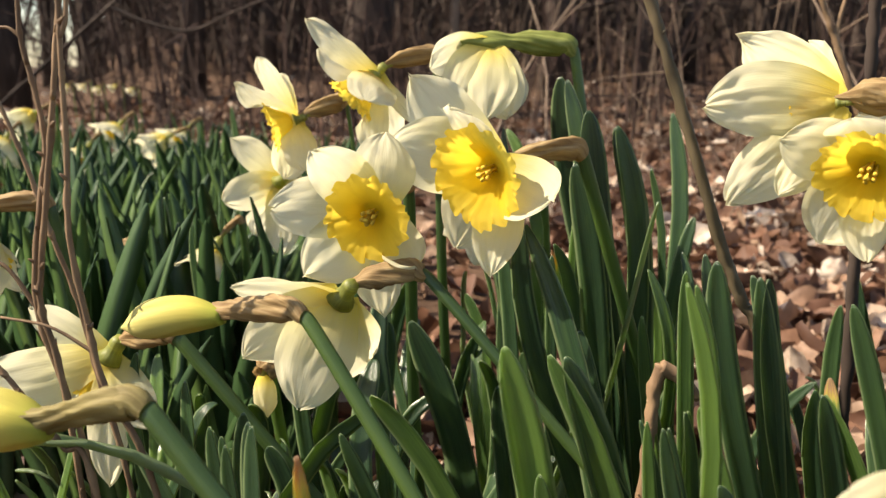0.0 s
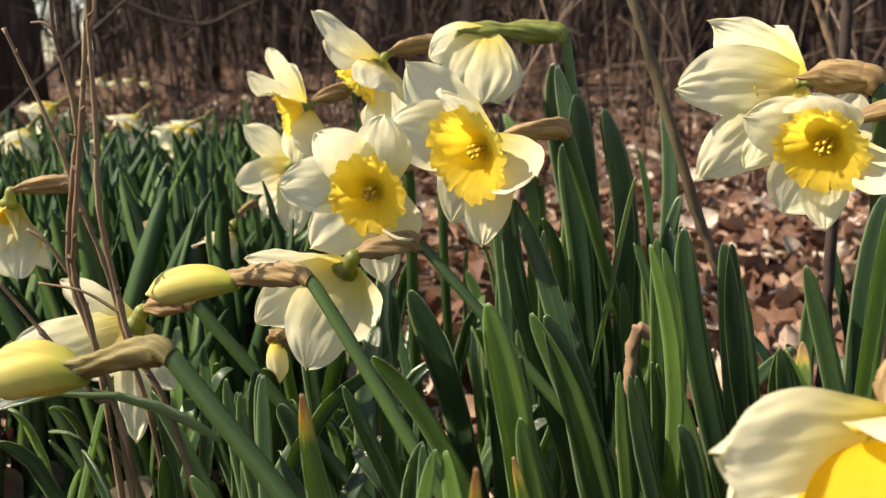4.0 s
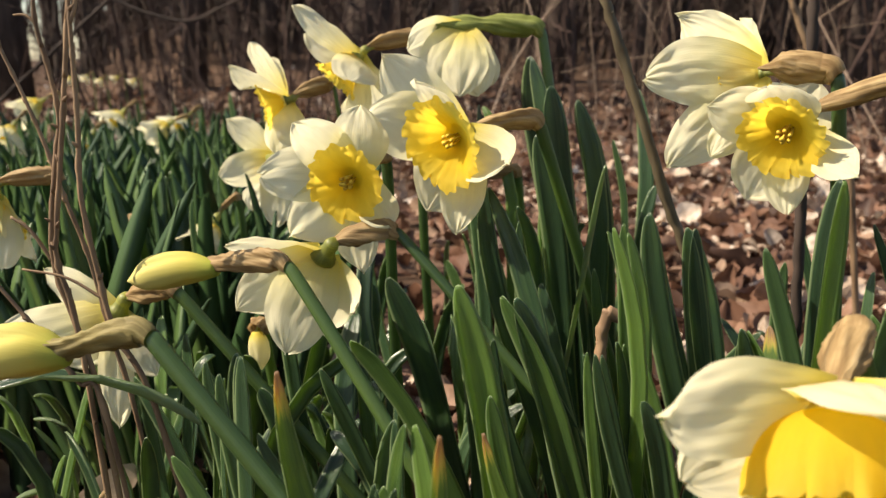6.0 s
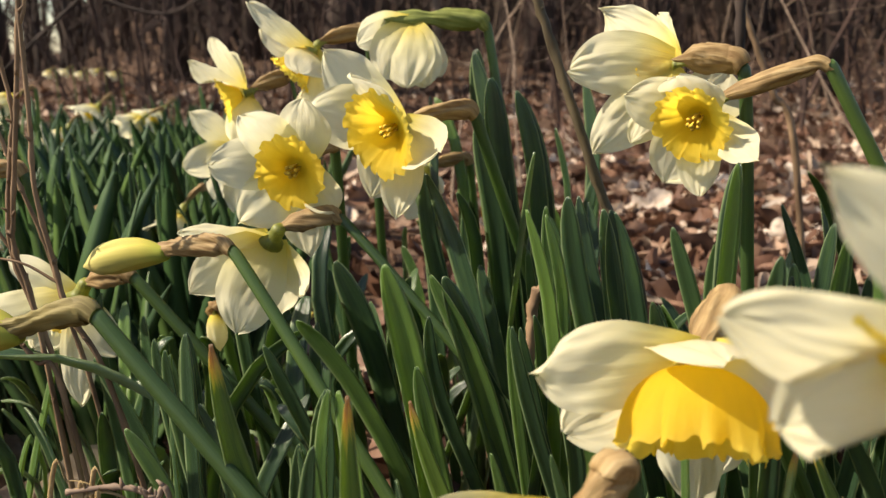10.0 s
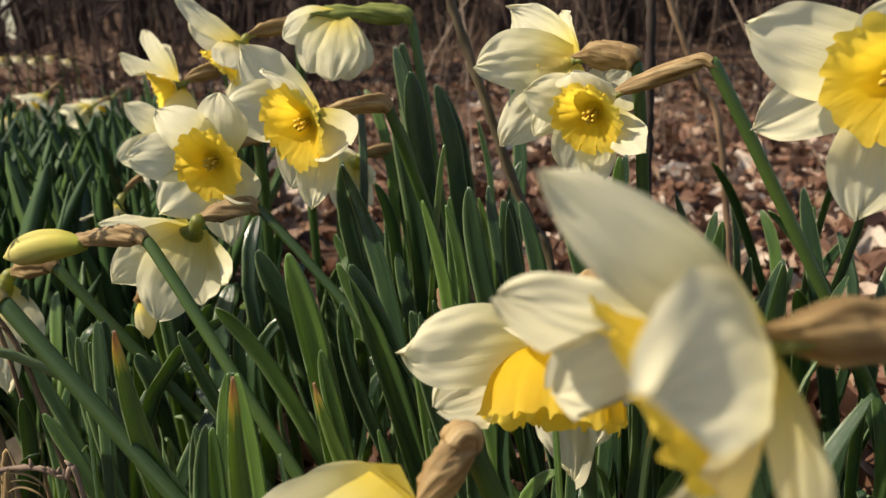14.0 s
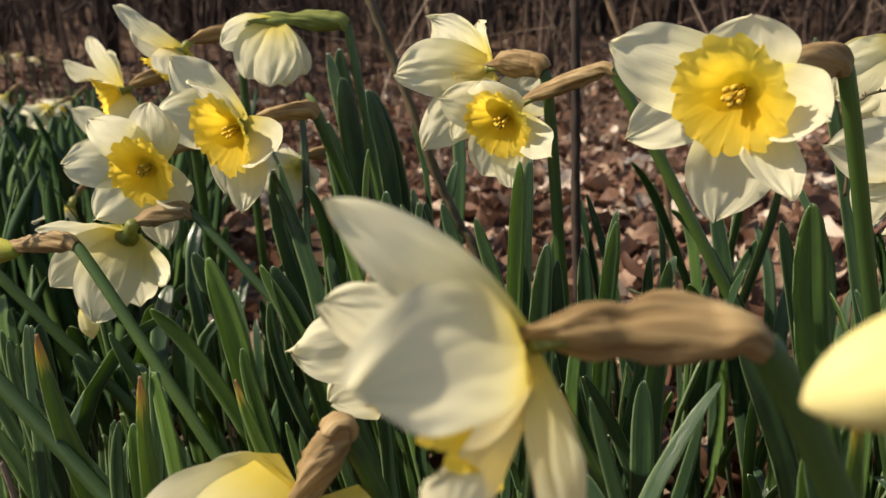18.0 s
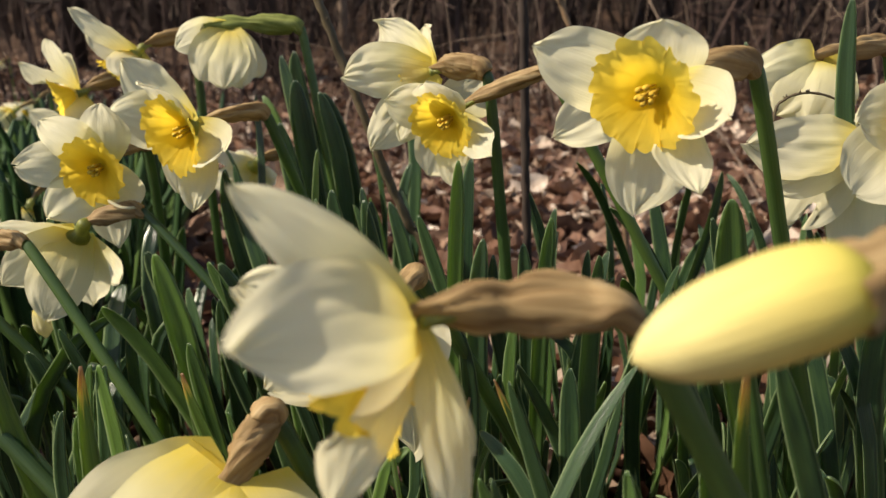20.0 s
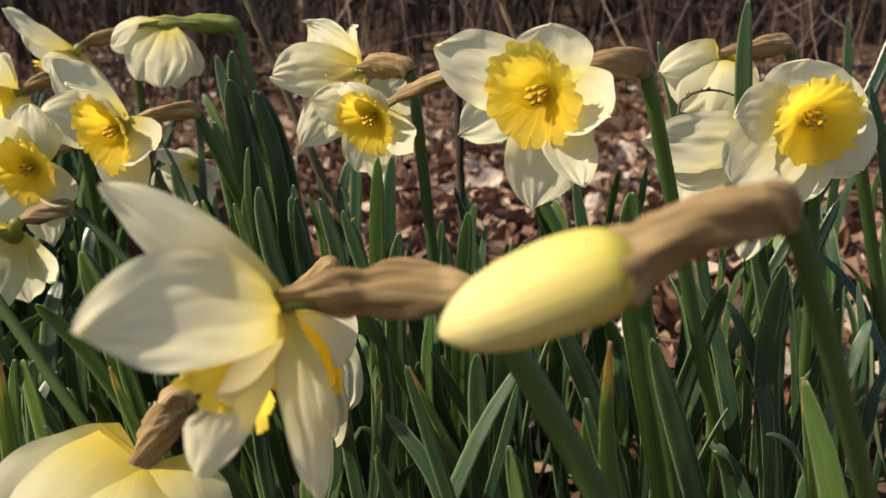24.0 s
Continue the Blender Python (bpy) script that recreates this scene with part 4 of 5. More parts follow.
leaf(root, (0.2316, 0.4473, 0), (0.176, 0.48, 0.314), 0.0154, (0, 0, 0), -9.38417, 0)
leaf(root, (0.2302, 0.4, 0), (0.226, 0.4, 0.355), 0.0165, (0, 0, 0), -39.8859, 0)
leaf(root, (0.277, 0.4, 0), (0.259, 0.4, 0.301), 0.0143, (0, 0, 0), -13.5507, 0)
leaf(root, (0.253, 0.42, 0), (0.193, 0.42, 0.271), 0.011, (0, 0, 0), -32.6981, 0)
leaf(root, (-0.002, 0.33, 0), (0.016, 0.33, 0.253), 0.011, (0, 0, 0), -13.068, 0)
leaf(root, (0.025, 0.28, 0), (0.013, 0.28, 0.249), 0.0099, (0, 0, 0), -8.07099, 0)
leaf(root, (-0.048, 0.33, 0), (-0.06, 0.36, 0.27), 0.0132, (0, 0, 0), -35.6257, 0)
leaf(root, (-0.072, 0.37, 0), (-0.072, 0.37, 0.255), 0.0055, (0, 0, 0), -46.6626, 0)
leaf(root, (0.023, 0.3, 0), (0.023, 0.3, 0.265), 0.0121, (0, 0, 0), -43.7497, 0, LEAF_SUNLIT)
leaf(root, (0.035, 0.26, 0), (0.023, 0.26, 0.258), 0.011, (0, 0, 0), -19.9516, 0)
leaf(root, (0.021, 0.27, 0), (0.015, 0.27, 0.252), 0.0055, (0, 0, 0), -22.4476, 0)
leaf(root, (0.1582, 0.2702, 0), (-0.045, 0.33, 0.245), 0.011, (0, 0, 0), -3.82808, 0)
leaf(root, (-0.03698, 0.5, 0), (-0.071, 0.5, 0.26), 0.0143, (0, 0, 0), -10.6056, 0)
leaf(root, (-0.1499, 0.5, 0), (-0.165, 0.5, 0.251), 0.0143, (0, 0, 0), -20.0544, 0)
leaf(root, (-0.1455, 0.5, 0), (-0.137, 0.5, 0.235), 0.0154, (0, 0, 0), -32.1244, 0)
leaf(root, (0.1327, 0.44, 0), (0.061, 0.44, 0.256), 0.0132, (0, 0, 0), -8.13532, 0)
leaf(root, (0.1572, 0.4589, 0), (0.093, 0.52, 0.269), 0.0154, (0, 0, 0), -35.1174, 0)
leaf(root, (0.1929, 0.4, 0), (0.08, 0.4, 0.256), 0.011, (0, 0, 0), -6.51587, 0)
leaf(root, (0.1853, 0.36, 0), (0.106, 0.36, 0.276), 0.011, (0, 0, 0), -5.39832, 0)
leaf(root, (0.063, 0.24, 0), (0.057, 0.24, 0.255), 0.0066, (0, 0, 0), -40.7407, 0)
leaf(root, (0.2114, 0.7222, 0), (0.197, 0.78, 0.39), 0.0198, (0, 0, 0), -27.2298, 0)
leaf(root, (0.1664, 0.5, 0), (0.124, 0.5, 0.284), 0.011, (0, 0, 0), -20.6317, 0, LEAF_SUNLIT)
leaf(root, (0.289, 0.4, 0), (0.193, 0.4, 0.32), 0.0132, (0, 0, 0), -27.2487, 0)
leaf(root, (0.297, 0.42, 0), (0.195, 0.42, 0.271), 0.0121, (0, 0, 0), -36.1868, 0, LEAF_SUNLIT)
leaf(root, (-0.042, 0.38, 0), (-0.084, 0.38, 0.26), 0.0121, (0, 0, 0), -10.28, 0)
leaf(root, (-0.2346, 0.85, 0), (-0.278, 0.85, 0.292), 0.0154, (0, 0, 0), -47.004, 0)
leaf(root, (-0.3736, 0.95, 0), (-0.39, 0.95, 0.256), 0.0176, (0, 0, 0), -8.91462, 0)
leaf(root, (-0.203, 0.8, 0), (-0.233, 0.8, 0.276), 0.0154, (0, 0, 0), -37.9918, 0)
leaf(root, (-0.2769, 1.3, 0), (-0.34, 1.3, 0.367), 0.0176, (0, 0, 0), -41.7952, 0)
leaf(root, (-0.425, 0.34, 0), (-0.095, 0.4, 0.217), 0.02, (0, 0, 0.1), -10, 0)
root = thing("daffodil_leaves", "tall green strap leaves beside the open daffodil", "daffodil leaves", "leaf clumps")
leaf(root, (0.431, 0.136, 0), (0.359, 0.136, 0.306), 0.0154, (0, 0, 0), -47.2968, 0, LEAF_SUNLIT)
leaf(root, (0.272, 0.15, 0), (0.254, 0.15, 0.279), 0.0099, (0, 0, 0), -42.8963, 0, LEAF_SUNLIT)
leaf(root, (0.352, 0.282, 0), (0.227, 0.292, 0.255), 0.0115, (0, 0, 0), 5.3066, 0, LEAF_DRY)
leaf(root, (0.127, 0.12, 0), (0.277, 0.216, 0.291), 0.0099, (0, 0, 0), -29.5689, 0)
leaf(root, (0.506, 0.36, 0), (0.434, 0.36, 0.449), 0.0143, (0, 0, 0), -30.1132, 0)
leaf(root, (0.373, 0.17, 0), (0.205, 0.17, 0.267), 0.0099, (0, 0, 0), -6.19118, 0, LEAF_SUNLIT)
leaf(root, (0.051, 0.3, 0), (0.027, 0.3, 0.265), 0.0154, (0, 0, 0), -39.5095, 0, LEAF_SUNLIT)
leaf(root, (0.182, 0.26, 0), (0.116, 0.26, 0.256), 0.0077, (0, 0, 0), -8.36314, 0)
leaf(root, (0.2126, 0.3, 0), (0.21, 0.3, 0.28), 0.0121, (0, 0, 0), -9.86908, 0)
leaf(root, (0.2165, 0.3, 0), (0.191, 0.3, 0.269), 0.011, (0, 0, 0), -15.2368, 0)
leaf(root, (0.405, 0.16, 0), (0.285, 0.16, 0.292), 0.0088, (0, 0, 0), -46.2072, 0)
leaf(root, (0.2009, 0.22, 0), (0.272, 0.22, 0.275), 0.0077, (0, 0, 0), -15.8609, 0)
leaf(root, (0.2692, 0.26, 0), (0.259, 0.26, 0.273), 0.0154, (0, 0, 0), -38.2295, 0)
leaf(root, (0.4751, 0.33, 0), (0.453, 0.33, 0.294), 0.0132, (0, 0, 0), -45.1862, 0)
leaf(root, (0.4794, 0.3097, 0), (0.409, 0.36, 0.284), 0.0121, (0, 0, 0), -45.6818, 0)
leaf(root, (0.508, 0.4, 0), (0.418, 0.46, 0.425), 0.0121, (0, 0, 0), -21.7753, 0)
leaf(root, (0.3888, 0.4142, 0), (0.604, 0.46, 0.466), 0.0132, (0, 0, 0), -22.1917, 0)
leaf(root, (0.651, 0.6, 0), (0.645, 0.6, 0.447), 0.011, (0, 0, 0), -28.9881, 0)
leaf(root, (0.3257, 0.4, 0), (0.301, 0.4, 0.296), 0.011, (0, 0, 0), -39.0241, 0)
leaf(root, (0.6541, 0.42, 0), (0.556, 0.42, 0.396), 0.0132, (0, 0, 0), -12.3221, 0)
leaf(root, (0.2617, 0.4, 0), (0.279, 0.4, 0.323), 0.0132, (0, 0, 0), -37.9359, 0)
leaf(root, (0.343, 0.4062, 0), (0.273, 0.46, 0.323), 0.011, (0, 0, 0), -39.8891, 0)
leaf(root, (0.249, 0.36, 0), (0.303, 0.36, 0.305), 0.0143, (0, 0, 0), -42.3878, 0)
leaf(root, (0.4525, 0.4, 0), (0.38, 0.4, 0.316), 0.0132, (0, 0, 0), -9.46526, 0)
leaf(root, (0.4184, 0.4302, 0), (0.373, 0.5, 0.321), 0.0176, (0, 0, 0), -45.832, 0)
leaf(root, (0.094, 0.6, 0), (0.082, 0.6, 0.297), 0.011, (0, 0, 0), -11.6472, 0)
leaf(root, (0.086, 0.62, 0), (0.044, 0.62, 0.322), 0.0154, (0, 0, 0), -21.6296, 0)
root = thing("daffodil_leaves", "round-tipped strap leaves with pale margins, some tips dry", "daffodil leaves", "leaf clumps")
leaf(root, (0.1041, 0.364, 0), (0.0415, 0.364, 0.3065), 0.0219, (0, 0, 0), -10, 0, LEAF_SUNLIT)
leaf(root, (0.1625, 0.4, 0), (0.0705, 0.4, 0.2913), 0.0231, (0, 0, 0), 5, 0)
leaf(root, (0.0815, 0.46, 0), (-0.0173, 0.46, 0.2539), 0.0177, (0.012, 0, 0.012), -8, -0.008, LEAF_SUNLIT)
leaf(root, (0.0708, 0.4, 0), (-0.0302, 0.4, 0.2505), 0.0118, (0.004, 0, 0.004), -8, 0)
leaf(root, (0.0389, 0.305, 0), (-0.0297, 0.305, 0.2839), 0.0193, (0, 0, 0), 12, 0, LEAF_DRY)
leaf(root, (0.0246, 0.346, 0), (0.0144, 0.346, 0.2468), 0.0155, (0, 0, 0), -8, 0)
leaf(root, (0.0558, 0.245, 0), (0.0389, 0.245, 0.2856), 0.0162, (0, 0, 0), 5, 0, LEAF_DRY)
leaf(root, (0.0924, 0.37, 0), (0.0552, 0.37, 0.25), 0.0162, (0, 0, 0), -15, 0, LEAF_SUNLIT)
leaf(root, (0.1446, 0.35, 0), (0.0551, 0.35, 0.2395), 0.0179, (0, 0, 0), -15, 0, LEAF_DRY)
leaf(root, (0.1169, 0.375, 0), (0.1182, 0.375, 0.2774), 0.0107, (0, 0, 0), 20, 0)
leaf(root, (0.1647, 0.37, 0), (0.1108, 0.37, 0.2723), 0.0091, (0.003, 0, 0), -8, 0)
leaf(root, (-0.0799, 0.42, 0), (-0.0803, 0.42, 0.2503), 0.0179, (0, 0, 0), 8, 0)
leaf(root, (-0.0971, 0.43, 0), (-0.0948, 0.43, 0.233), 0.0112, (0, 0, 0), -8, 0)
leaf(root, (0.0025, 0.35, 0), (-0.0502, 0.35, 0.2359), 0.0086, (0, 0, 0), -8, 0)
leaf(root, (0.0249, 0.3, 0), (0.0142, 0.3, 0.2376), 0.0128, (0, 0, 0), -8, 0, LEAF_SUNLIT)
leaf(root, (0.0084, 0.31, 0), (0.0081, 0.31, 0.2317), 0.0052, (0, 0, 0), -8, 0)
leaf(root, (0.1147, 0.28, 0), (0.0934, 0.28, 0.2463), 0.0081, (0, 0, 0), -8, 0, LEAF_SUNLIT)
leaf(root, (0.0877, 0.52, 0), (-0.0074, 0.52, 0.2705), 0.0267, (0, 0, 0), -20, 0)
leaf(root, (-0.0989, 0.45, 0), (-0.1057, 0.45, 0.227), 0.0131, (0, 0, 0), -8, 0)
leaf(root, (0.3467, 0.166, 0), (0.2879, 0.166, 0.289), 0.0126, (0, 0, 0), 10, 0, LEAF_SUNLIT)
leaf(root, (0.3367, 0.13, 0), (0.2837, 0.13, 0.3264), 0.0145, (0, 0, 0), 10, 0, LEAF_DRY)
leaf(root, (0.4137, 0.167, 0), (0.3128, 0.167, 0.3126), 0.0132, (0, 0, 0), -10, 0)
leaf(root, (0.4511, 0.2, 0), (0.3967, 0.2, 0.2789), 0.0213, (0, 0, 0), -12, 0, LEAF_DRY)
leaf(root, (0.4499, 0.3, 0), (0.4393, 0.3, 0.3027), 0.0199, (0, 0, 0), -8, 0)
leaf(root, (0.2675, 0.15, 0), (0.2536, 0.15, 0.2791), 0.0125, (0, 0, 0), -8, 0, LEAF_SUNLIT)
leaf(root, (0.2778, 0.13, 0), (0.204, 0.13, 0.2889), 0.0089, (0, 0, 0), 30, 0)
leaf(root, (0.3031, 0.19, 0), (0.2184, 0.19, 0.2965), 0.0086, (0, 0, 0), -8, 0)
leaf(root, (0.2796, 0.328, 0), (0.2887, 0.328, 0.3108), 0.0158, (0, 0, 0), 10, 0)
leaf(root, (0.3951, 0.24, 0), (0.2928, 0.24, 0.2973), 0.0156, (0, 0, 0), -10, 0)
leaf(root, (0.2566, 0.36, 0), (0.2683, 0.36, 0.3253), 0.0135, (0, 0, 0), -8, 0, LEAF_SUNLIT)
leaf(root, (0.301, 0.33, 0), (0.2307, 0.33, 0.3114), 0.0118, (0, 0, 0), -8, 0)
leaf(root, (0.4032, 0.3, 0), (0.3482, 0.3, 0.3464), 0.0239, (0, 0, 0), -5, 0, LEAF_SUNLIT)
leaf(root, (0.2104, 0.37, 0), (0.2148, 0.37, 0.3578), 0.0127, (0, 0, 0), -8, 0, LEAF_SUNLIT)
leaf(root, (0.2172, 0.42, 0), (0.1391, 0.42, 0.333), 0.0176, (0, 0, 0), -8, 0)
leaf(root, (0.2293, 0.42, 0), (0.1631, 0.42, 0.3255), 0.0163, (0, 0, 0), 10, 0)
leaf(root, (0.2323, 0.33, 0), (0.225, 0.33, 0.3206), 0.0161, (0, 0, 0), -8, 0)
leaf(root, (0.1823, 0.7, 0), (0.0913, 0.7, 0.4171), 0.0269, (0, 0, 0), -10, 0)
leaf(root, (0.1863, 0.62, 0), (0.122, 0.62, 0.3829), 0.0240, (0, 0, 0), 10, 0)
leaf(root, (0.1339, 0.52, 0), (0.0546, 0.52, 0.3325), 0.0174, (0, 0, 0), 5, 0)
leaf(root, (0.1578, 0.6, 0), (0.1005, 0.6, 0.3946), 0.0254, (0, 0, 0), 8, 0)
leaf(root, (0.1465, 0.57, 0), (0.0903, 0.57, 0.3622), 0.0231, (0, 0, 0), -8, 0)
leaf(root, (0.1712, 0.4, 0), (0.0634, 0.4, 0.2921), 0.0188, (0, 0, 0), -20, 0, LEAF_SUNLIT)
leaf(root, (0.1418, 0.39, 0), (0.1064, 0.39, 0.2665), 0.0091, (0, 0, 0), -8, 0, LEAF_SUNLIT)
leaf(root, (0.1679, 0.4, 0), (0.1266, 0.4, 0.2681), 0.0109, (0, 0, 0), 10, 0, LEAF_SUNLIT)
leaf(root, (0.1855, 0.4, 0), (0.1387, 0.4, 0.2798), 0.0093, (-0.004, 0, 0.004), -8, 0, LEAF_SUNLIT)
leaf(root, (0.1115, 0.36, 0), (0.0579, 0.36, 0.2541), 0.0148, (0, 0, 0), -8, 0, LEAF_SUNLIT)
leaf(root, (0.1526, 0.43, 0), (0.1281, 0.43, 0.3257), 0.0105, (0, 0, 0), -8, 0, LEAF_SUNLIT)
leaf(root, (0.2592, 0.45, 0), (0.2029, 0.45, 0.2623), 0.0144, (0, 0, 0), -8, 0)
leaf(root, (0.1444, 0.4, 0), (0.1251, 0.4, 0.3262), 0.0095, (0, 0, 0), -8, 0, LEAF_SUNLIT)
leaf(root, (0.2082, 0.42, 0), (0.1591, 0.42, 0.3261), 0.0168, (0, 0, 0), -8, 0)
leaf(root, (0.2443, 0.4, 0), (0.1846, 0.4, 0.2781), 0.0147, (0, 0, 0), -8, 0)


def leaf_fill(label, count, area, tall, seed, width=(0.008, 0.016), lean=0.16, segments=12):
    """A clump of strap leaves, each a mesh of its own, within an area."""
    rnd = random.Random(seed)
    root = thing("daffodil_leaves", label, "daffodil leaves", "leaf clumps")
    for k in range(count):
        x, y = area(rnd)
        h = rnd.uniform(*tall)
        tip = (x + rnd.gauss(0, lean) * h, y + rnd.gauss(0, lean) * h, h)
        # About a fifth of the leaves, at random, take the sunlit colour.
        part("leaf", blade((x, y, 0), tip, rnd.uniform(*width), (rnd.gauss(0, 0.018), rnd.gauss(0, 0.018), 0), rnd.gauss(-28, 40), rnd.choice((0, 0, 0.010, -0.014, -0.018)), seed * 1000 + k, segments), LEAF if (mood := rnd.random()) < 0.80 else LEAF_SUNLIT if mood < 0.98 else LEAF_DRY, root)


def box(x0, x1, y0, y1):
    return lambda r: (r.uniform(x0, x1), r.uniform(y0, y1))


leaf_fill("dense green strap leaves under the main flower group", 48, box(-0.14, 0.10, 0.46, 0.75), (0.15, 0.28), 51, (0.010, 0.017))
leaf_fill("green strap leaves under the buds and twigs", 50, box(-0.30, -0.02, 0.36, 0.62), (0.12, 0.24), 52, (0.009, 0.016))
leaf_fill("tall green strap leaves behind the main flower group", 20, box(0.08, 0.17, 0.60, 0.80), (0.26, 0.40), 53)
leaf_fill("green strap leaves below the paired flowers", 15, box(0.20, 0.34, 0.45, 0.62), (0.16, 0.27), 54)
leaf_fill("green strap leaves round the open flower", 66, box(0.18, 0.54, 0.22, 0.48), (0.17, 0.30), 55, (0.006, 0.012), 0.12)
leaf_fill("green strap leaves at the edge of the bed", 66, box(0.34, 0.75, 0.30, 0.70), (0.20, 0.34), 56, (0.007, 0.013), 0.12)


def leaf_field(name, label, count, area, seed):
    rnd = random.Random(seed)
    verts, faces = [], []
    for _ in range(count):
        x, y = area(rnd)
        h, w, a = rnd.uniform(0.15, 0.31), rnd.uniform(0.013, 0.024), rnd.gauss(-0.4, 0.6)
        side = Vector((math.cos(a), math.sin(a), 0)) * w * 0.5
        thick = Vector((math.sin(a), -math.cos(a), 0)) * 0.0012
        tip = Vector((rnd.gauss(0, 0.24), rnd.gauss(0, 0.2), 1)) * h
        bow = Vector((rnd.gauss(0, 0.02), rnd.gauss(0, 0.02), 0))
        n = len(verts)
        for i, (u, k) in enumerate(((0, 0.8), (0.3, 1), (0.6, 1), (0.82, 0.9), (0.94, 0.62), (1.0, 0.15))):
            q = Vector((x, y, height(x, y))) + tip * u + bow * 4 * u * (1 - u)
            verts += [q - side * k, q + thick, q + side * k, q - thick]
            if i:
                o = n + 4 * i
                faces += [(o - 4 + j, o - 4 + (j + 1) % 4, o + (j + 1) % 4, o + j) for j in range(4)]
    ob = solid(name, verts, faces, LEAF_FAR)
    return tagged(ob, label, "daffodil leaves", kind="stuff")


leaf_field("leaf_field", "wide bed of dark green daffodil leaves", 1800, lambda r: ((lambda y: (-0.05 - y * 0.14 - r.random() * (0.25 + 0.6 * y), y))(0.62 + 1.75 * r.random())), 61)


leaf_field("leaf_field", "dark green daffodil leaves at the far side of the bed", 900, lambda r: ((lambda y: (-0.30 - y * 0.74 - r.random() * 0.9, y))(0.3 + 2.1 * r.random())), 62)


def far_flower(x, y, z, scale, seed, label):
    f = Vector((-0.6 + 0.5 * math.sin(seed * 2.1), -0.5, -0.75))
    return daffodil(label, (x, y, z), f, (x + 0.04, y + 0.03, height(x, y)), Vector((x, y, z)) - f.normalized() * 0.034 + Vector((0.012, 0, 0)), seed=seed, spathe_width=0.6, reach=0, size=scale, crown=0.4 if y < 4 else 0.25, rise=38 + 10 * (seed % 3), group="daffodils far off")


far_flower(-0.857, 1.7, 0.331, 1.25, 41, "small pale cream daffodil in the leaf bed")
far_flower(-0.729, 1.8, 0.306, 1.25, 42, "small pale cream daffodil in the leaf bed")
far_flower(-0.752, 1.7, 0.265, 1.12, 43, "small pale cream daffodil in the leaf bed")
far_flower(-0.589, 1.7, 0.289, 1.25, 44, "small pale cream daffodil in the leaf bed")
far_flower(-0.586, 1.8, 0.298, 1.25, 45, "small pale cream daffodil in the leaf bed")
far_flower(-0.862, 1.6, 0.287, 1.25, 46, "small pale cream daffodil in the leaf bed")
far_flower(-0.85, 2.2, 0.243, 1.12, 47, "small pale cream daffodil in the leaf bed")
far_flower(-2.298, 5, 0.352, 1, 51, "small pale cream daffodil in the leaf bed")
far_flower(-2.304, 5.2, 0.335, 1, 52, "small pale cream daffodil in the leaf bed")
far_flower(-2.284, 5.4, 0.346, 1, 53, "small pale cream daffodil in the leaf bed")
far_flower(-2.051, 5.1, 0.332, 1, 54, "small pale cream daffodil in the leaf bed")
far_flower(-2.548, 5.3, 0.339, 1, 55, "small pale cream daffodil in the leaf bed")
far_flower(-0.229, 0.85, 0.242, 0.8, 61, "small pale cream daffodil in the leaf bed")


# ---- twigs ----
def cane(name, label, points, r0, r1, material, seed, forks=()):
    root = thing(name, label, "twig", "bare twigs", points[0])
    shift = Vector(points[0])
    line = spline([Vector(p) - shift for p in points], 10)
    rnd = random.Random(seed)
    stick = part("stalk", tube(bmesh.new(), line, lambda u: (r0 + (r1 - r0) * u) * (1 + (0.45 if r0 < 0.003 else 0.14) * max(0, math.cos(2 * math.pi * u * 9)) ** 14), 9, 1, 0.25 if r0 < 0.003 else 0.5, 120.0), material, root)
    stub = min(r1, 0.0013)
    for k in range(10):
        q = line[rnd.randrange(8, len(line) - 2)]
        d = Vector((rnd.uniform(-1, 1), rnd.uniform(-1, 0.3), 0.8)).normalized()
        part("twig_bud", tube(bmesh.new(), [q, q + d * 2.2 * stub, q + d * 4 * stub], lambda u: stub * 1.25 * (1 - 0.75 * u), 7), material, stick)
    for points, ra, rb in forks:
        part("side_twig", tube(bmesh.new(), spline([Vector(p) - shift for p in points], 8), lambda u: ra + (rb - ra) * u, 7, 1, 0.2, 120.0), material, root)
    return root


cane("bare_twig", "thin bare brown twig with small buds", ((-0.135, 0.423, 0), (-0.153, 0.413, 0.209), (-0.163, 0.413, 0.258), (-0.175, 0.413, 0.303), (-0.17, 0.413, 0.351), (-0.166, 0.413, 0.377), (-0.169, 0.413, 0.401), (-0.174, 0.413, 0.424), (-0.174, 0.413, 0.447)), 0.00174, 0.00098, TWIG, 1, ((((-0.175, 0.413, 0.301), (-0.186, 0.413, 0.318), (-0.196, 0.413, 0.325)), 0.00119, 0.00076), (((-0.174, 0.413, 0.424), (-0.179, 0.413, 0.428), (-0.185, 0.413, 0.428)), 0.00088, 0.00051), ))
cane("bare_twig", "thin bare brown twig with small buds", ((-0.0764, 0.41, 0), (-0.116, 0.4, 0.214), (-0.138, 0.4, 0.267), (-0.145, 0.4, 0.299), (-0.151, 0.4, 0.338), (-0.15, 0.4, 0.374), (-0.15, 0.4, 0.404), (-0.15, 0.4, 0.424), (-0.15, 0.4, 0.444)), 0.00165, 0.00106, TWIG, 2, ((((-0.15, 0.4, 0.424), (-0.147, 0.4, 0.432), (-0.146, 0.4, 0.444)), 0.00128, 0.00088), (((-0.143, 0.4, 0.285), (-0.162, 0.4, 0.296), (-0.185, 0.4, 0.3)), 0.00094, 0.0006), ))
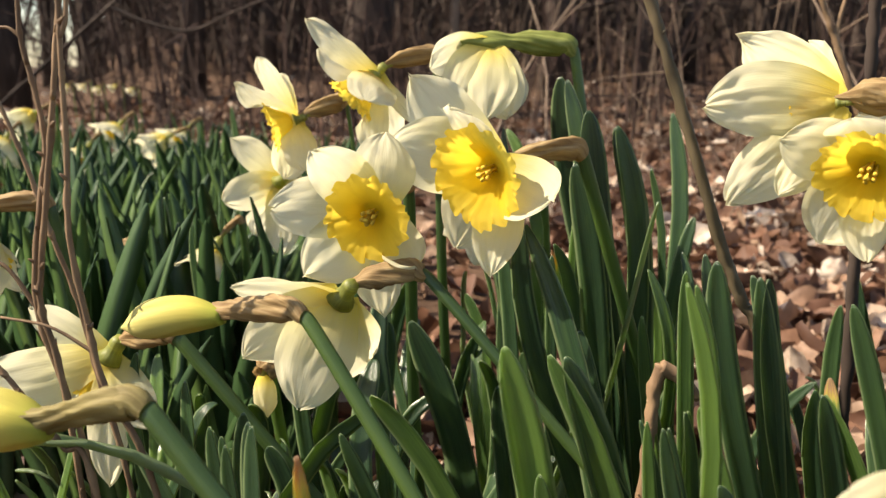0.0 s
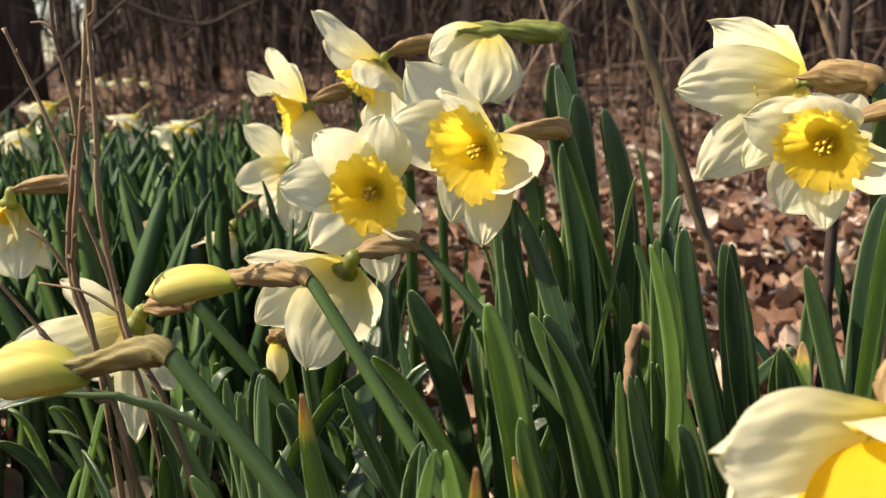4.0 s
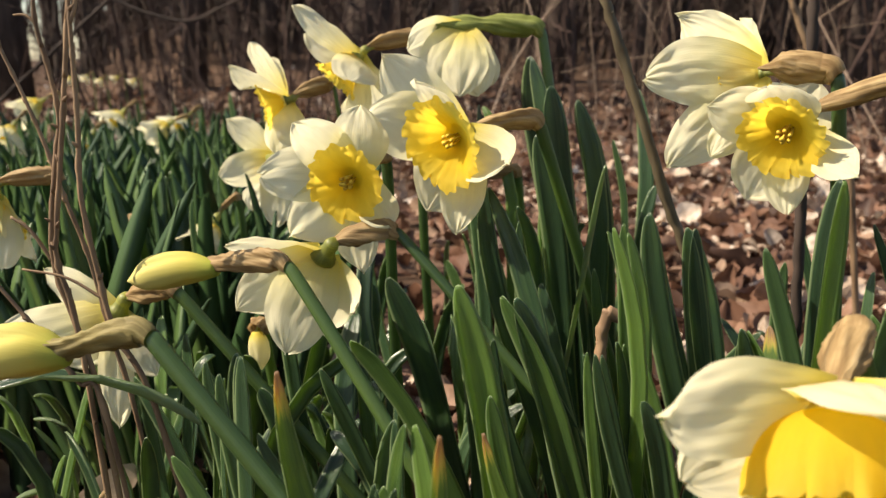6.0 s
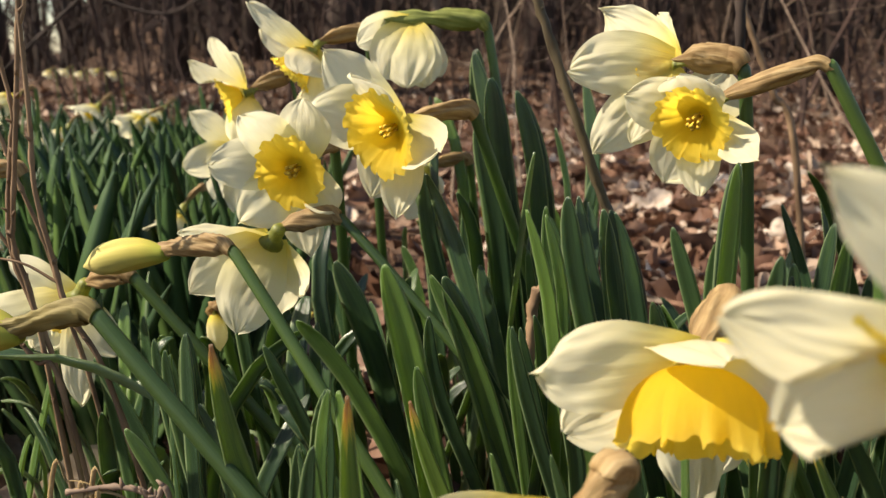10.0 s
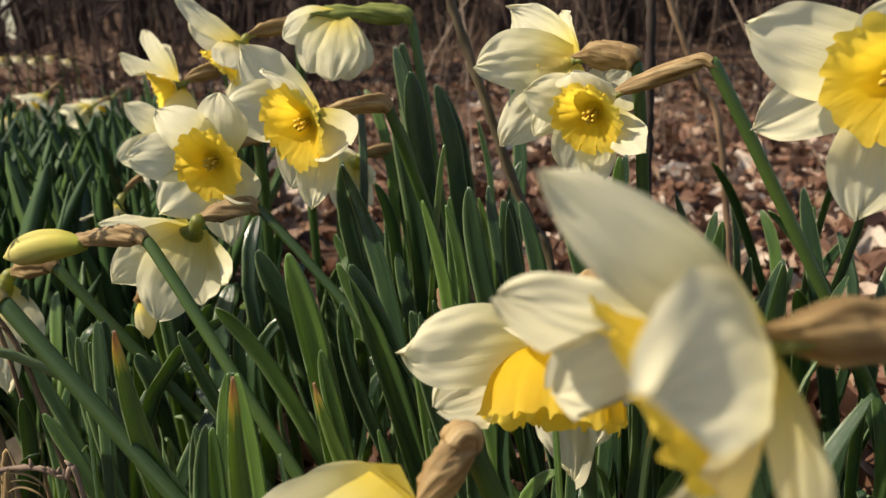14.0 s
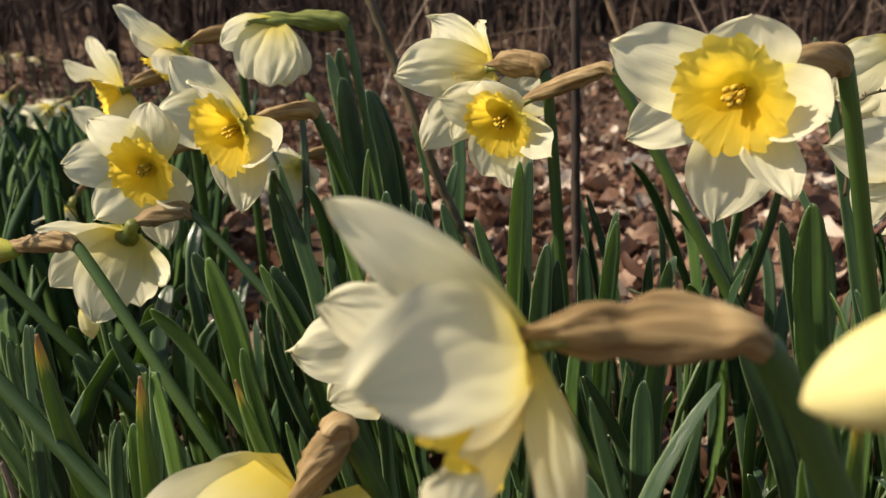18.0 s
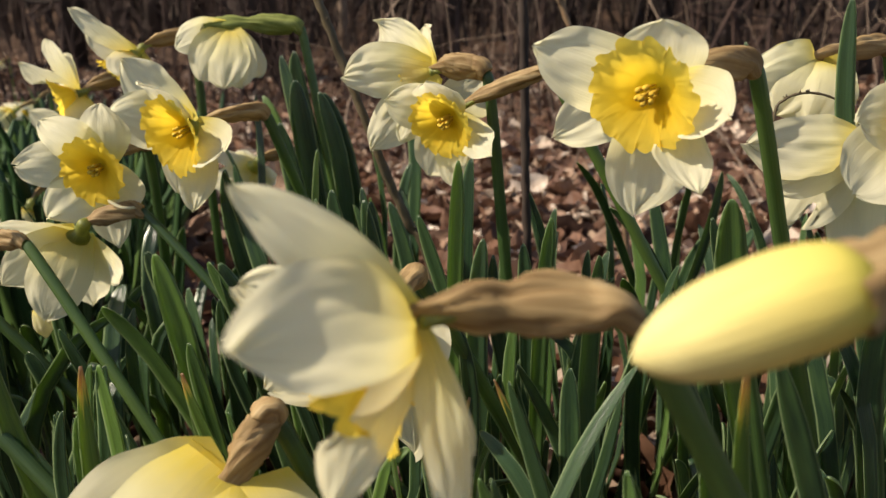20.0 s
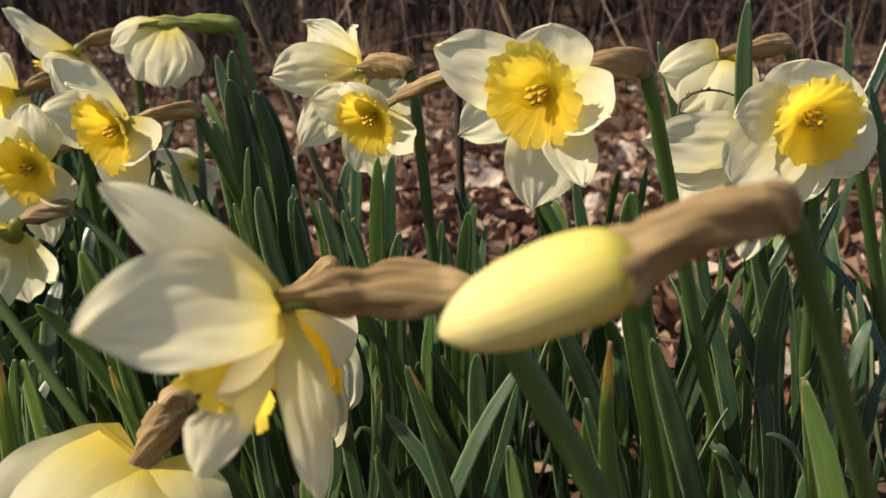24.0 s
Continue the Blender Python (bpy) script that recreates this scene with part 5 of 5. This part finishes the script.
cane("bare_twig", "thin bare brown twig with small buds", ((-0.1176, 0.44, 0), (-0.141, 0.43, 0.197), (-0.154, 0.43, 0.255), (-0.164, 0.43, 0.301), (-0.176, 0.43, 0.337), (-0.184, 0.43, 0.364), (-0.195, 0.43, 0.393), (-0.209, 0.43, 0.426)), 0.00156, 0.00090, TWIG, 3, ())
cane("bare_twig", "thin bare brown twig with small buds", ((-0.113, 0.4, 0), (-0.14, 0.39, 0.219), (-0.155, 0.39, 0.243), (-0.169, 0.39, 0.263), (-0.181, 0.39, 0.279), (-0.2, 0.39, 0.303)), 0.00148, 0.00098, TWIG, 4, ())
cane("bare_twig", "thin bare brown twig with small buds", ((-0.143, 0.42, 0), (-0.161, 0.41, 0.247), (-0.171, 0.41, 0.3), (-0.17, 0.41, 0.321), (-0.162, 0.41, 0.38), (-0.155, 0.41, 0.435), (-0.153, 0.41, 0.451)), 0.00164, 0.00115, TWIG, 14, ())
cane("bare_cane", "slender olive-brown cane leaning over the leaf litter", ((0.2442, 0.55, 0), (0.21, 0.54, 0.24), (0.191, 0.54, 0.286), (0.174, 0.54, 0.325), (0.15, 0.54, 0.39), (0.125, 0.54, 0.456), (0.114, 0.54, 0.486)), 0.0036, 0.0032, CANE, 5, ())
cane("bare_cane", "dark upright cane behind the daffodils", ((0.311, 0.65, 0), (0.309, 0.64, 0.114), (0.306, 0.64, 0.217), (0.301, 0.64, 0.31), (0.298, 0.64, 0.397), (0.294, 0.64, 0.473), (0.292, 0.64, 0.509)), 0.0044, 0.0038, BARK, 6, ())
cane("bare_twig", "brown forked twig in the undergrowth", ((0.522, 0.96, 0), (0.468, 0.95, 0.315), (0.438, 0.95, 0.374), (0.407, 0.95, 0.443), (0.389, 0.95, 0.483), (0.368, 0.95, 0.527)), 0.0042, 0.003, TWIG, 7, ((((0.407, 0.95, 0.443), (0.398, 0.95, 0.471), (0.404, 0.95, 0.511)), 0.003, 0.002), ))
cane("fallen_branch", "bare grey branch slanting across the wood", ((-1.95, 3.01, 0.193), (-1.805, 3, 0.193), (-1.585, 3, 0.369), (-1.392, 3, 0.53), (-1.244, 3, 0.657), (-1.161, 3, 0.744)), 0.008, 0.006, BARK, 8, ((((-1.265, 3, 0.647), (-1.128, 3, 0.594), (-0.979, 3, 0.569), (-0.849, 3, 0.623), (-0.69, 3, 0.689)), 0.006, 0.005), ))
cane("dead_stalk", "broken brown dead stalk between the leaves", ((0.1212, 0.47, 0), (0.123, 0.46, 0.195), (0.124, 0.46, 0.227), (0.125, 0.46, 0.256), (0.127, 0.46, 0.269)), 0.0032, 0.0036, TWIG, 11, ((((0.127, 0.46, 0.268), (0.137, 0.46, 0.263), (0.148, 0.46, 0.252)), 0.0045, 0.003), ))
# A withered narrow leaf, drawn as a thin tube like the stalks.
cane("dead_stalk", "thin dry tan leaf curling over the ground", ((-0.0328, 0.31, 0), (-0.049, 0.3, 0.199), (-0.058, 0.3, 0.212), (-0.074, 0.3, 0.217), (-0.098, 0.3, 0.214)), 0.0016, 0.0012, TWIG_PALE, 12, ())
cane("bare_twig", "thin dark wiry twig curving between the daffodils", ((0.399, 0.365, 0.3376), (0.3977, 0.365, 0.3828), (0.4027, 0.365, 0.3923), (0.4124, 0.365, 0.3959), (0.4225, 0.365, 0.3958), (0.4313, 0.365, 0.3934), (0.4366, 0.365, 0.3906)), 0.0009, 0.0006, CANE, 15, ())


def dry_grass(label, lines):
    """A tuft of withered grass: narrow curling blades."""
    root = thing("dry_grass", label, "dry grass", "", lines[0][0])
    shift = Vector(lines[0][0])
    for k, points in enumerate(lines):
        part("blade", tube(bmesh.new(), spline([Vector(p) - shift for p in points], 8), lambda u: 0.0013 * (1 - 0.8 * u) + 0.0002, 8, 0.4), GRASS_DRY, root)
    return root


dry_grass("tuft of withered tan grass curling over the ground", (
    ((-0.1161, 0.3, -0.0039), (-0.096, 0.3, 0.1961), (-0.0903, 0.3, 0.2109), (-0.0819, 0.3, 0.2145), (-0.0716, 0.3, 0.2116), (-0.0657, 0.3, 0.2045)),
    ((-0.1071, 0.31, -0.0154), (-0.0921, 0.31, 0.2024), (-0.0831, 0.31, 0.2102), (-0.0694, 0.31, 0.2109), (-0.059, 0.31, 0.2055), (-0.05, 0.31, 0.1952)),
    ((-0.1069, 0.29, 0.0076), (-0.081, 0.29, 0.205), (-0.0789, 0.29, 0.2102), (-0.0729, 0.29, 0.2125), (-0.066, 0.29, 0.2096), (-0.0627, 0.29, 0.2062)),
    ((-0.1509, 0.32, -0.027), (-0.117, 0.32, 0.1998), (-0.1075, 0.32, 0.2085), (-0.0992, 0.32, 0.2079), (-0.0939, 0.32, 0.2054)),
    ((-0.0952, 0.3, -0.0039), (-0.0926, 0.3, 0.2021), (-0.0866, 0.3, 0.2086), (-0.0768, 0.3, 0.2104), (-0.0691, 0.3, 0.2075))))
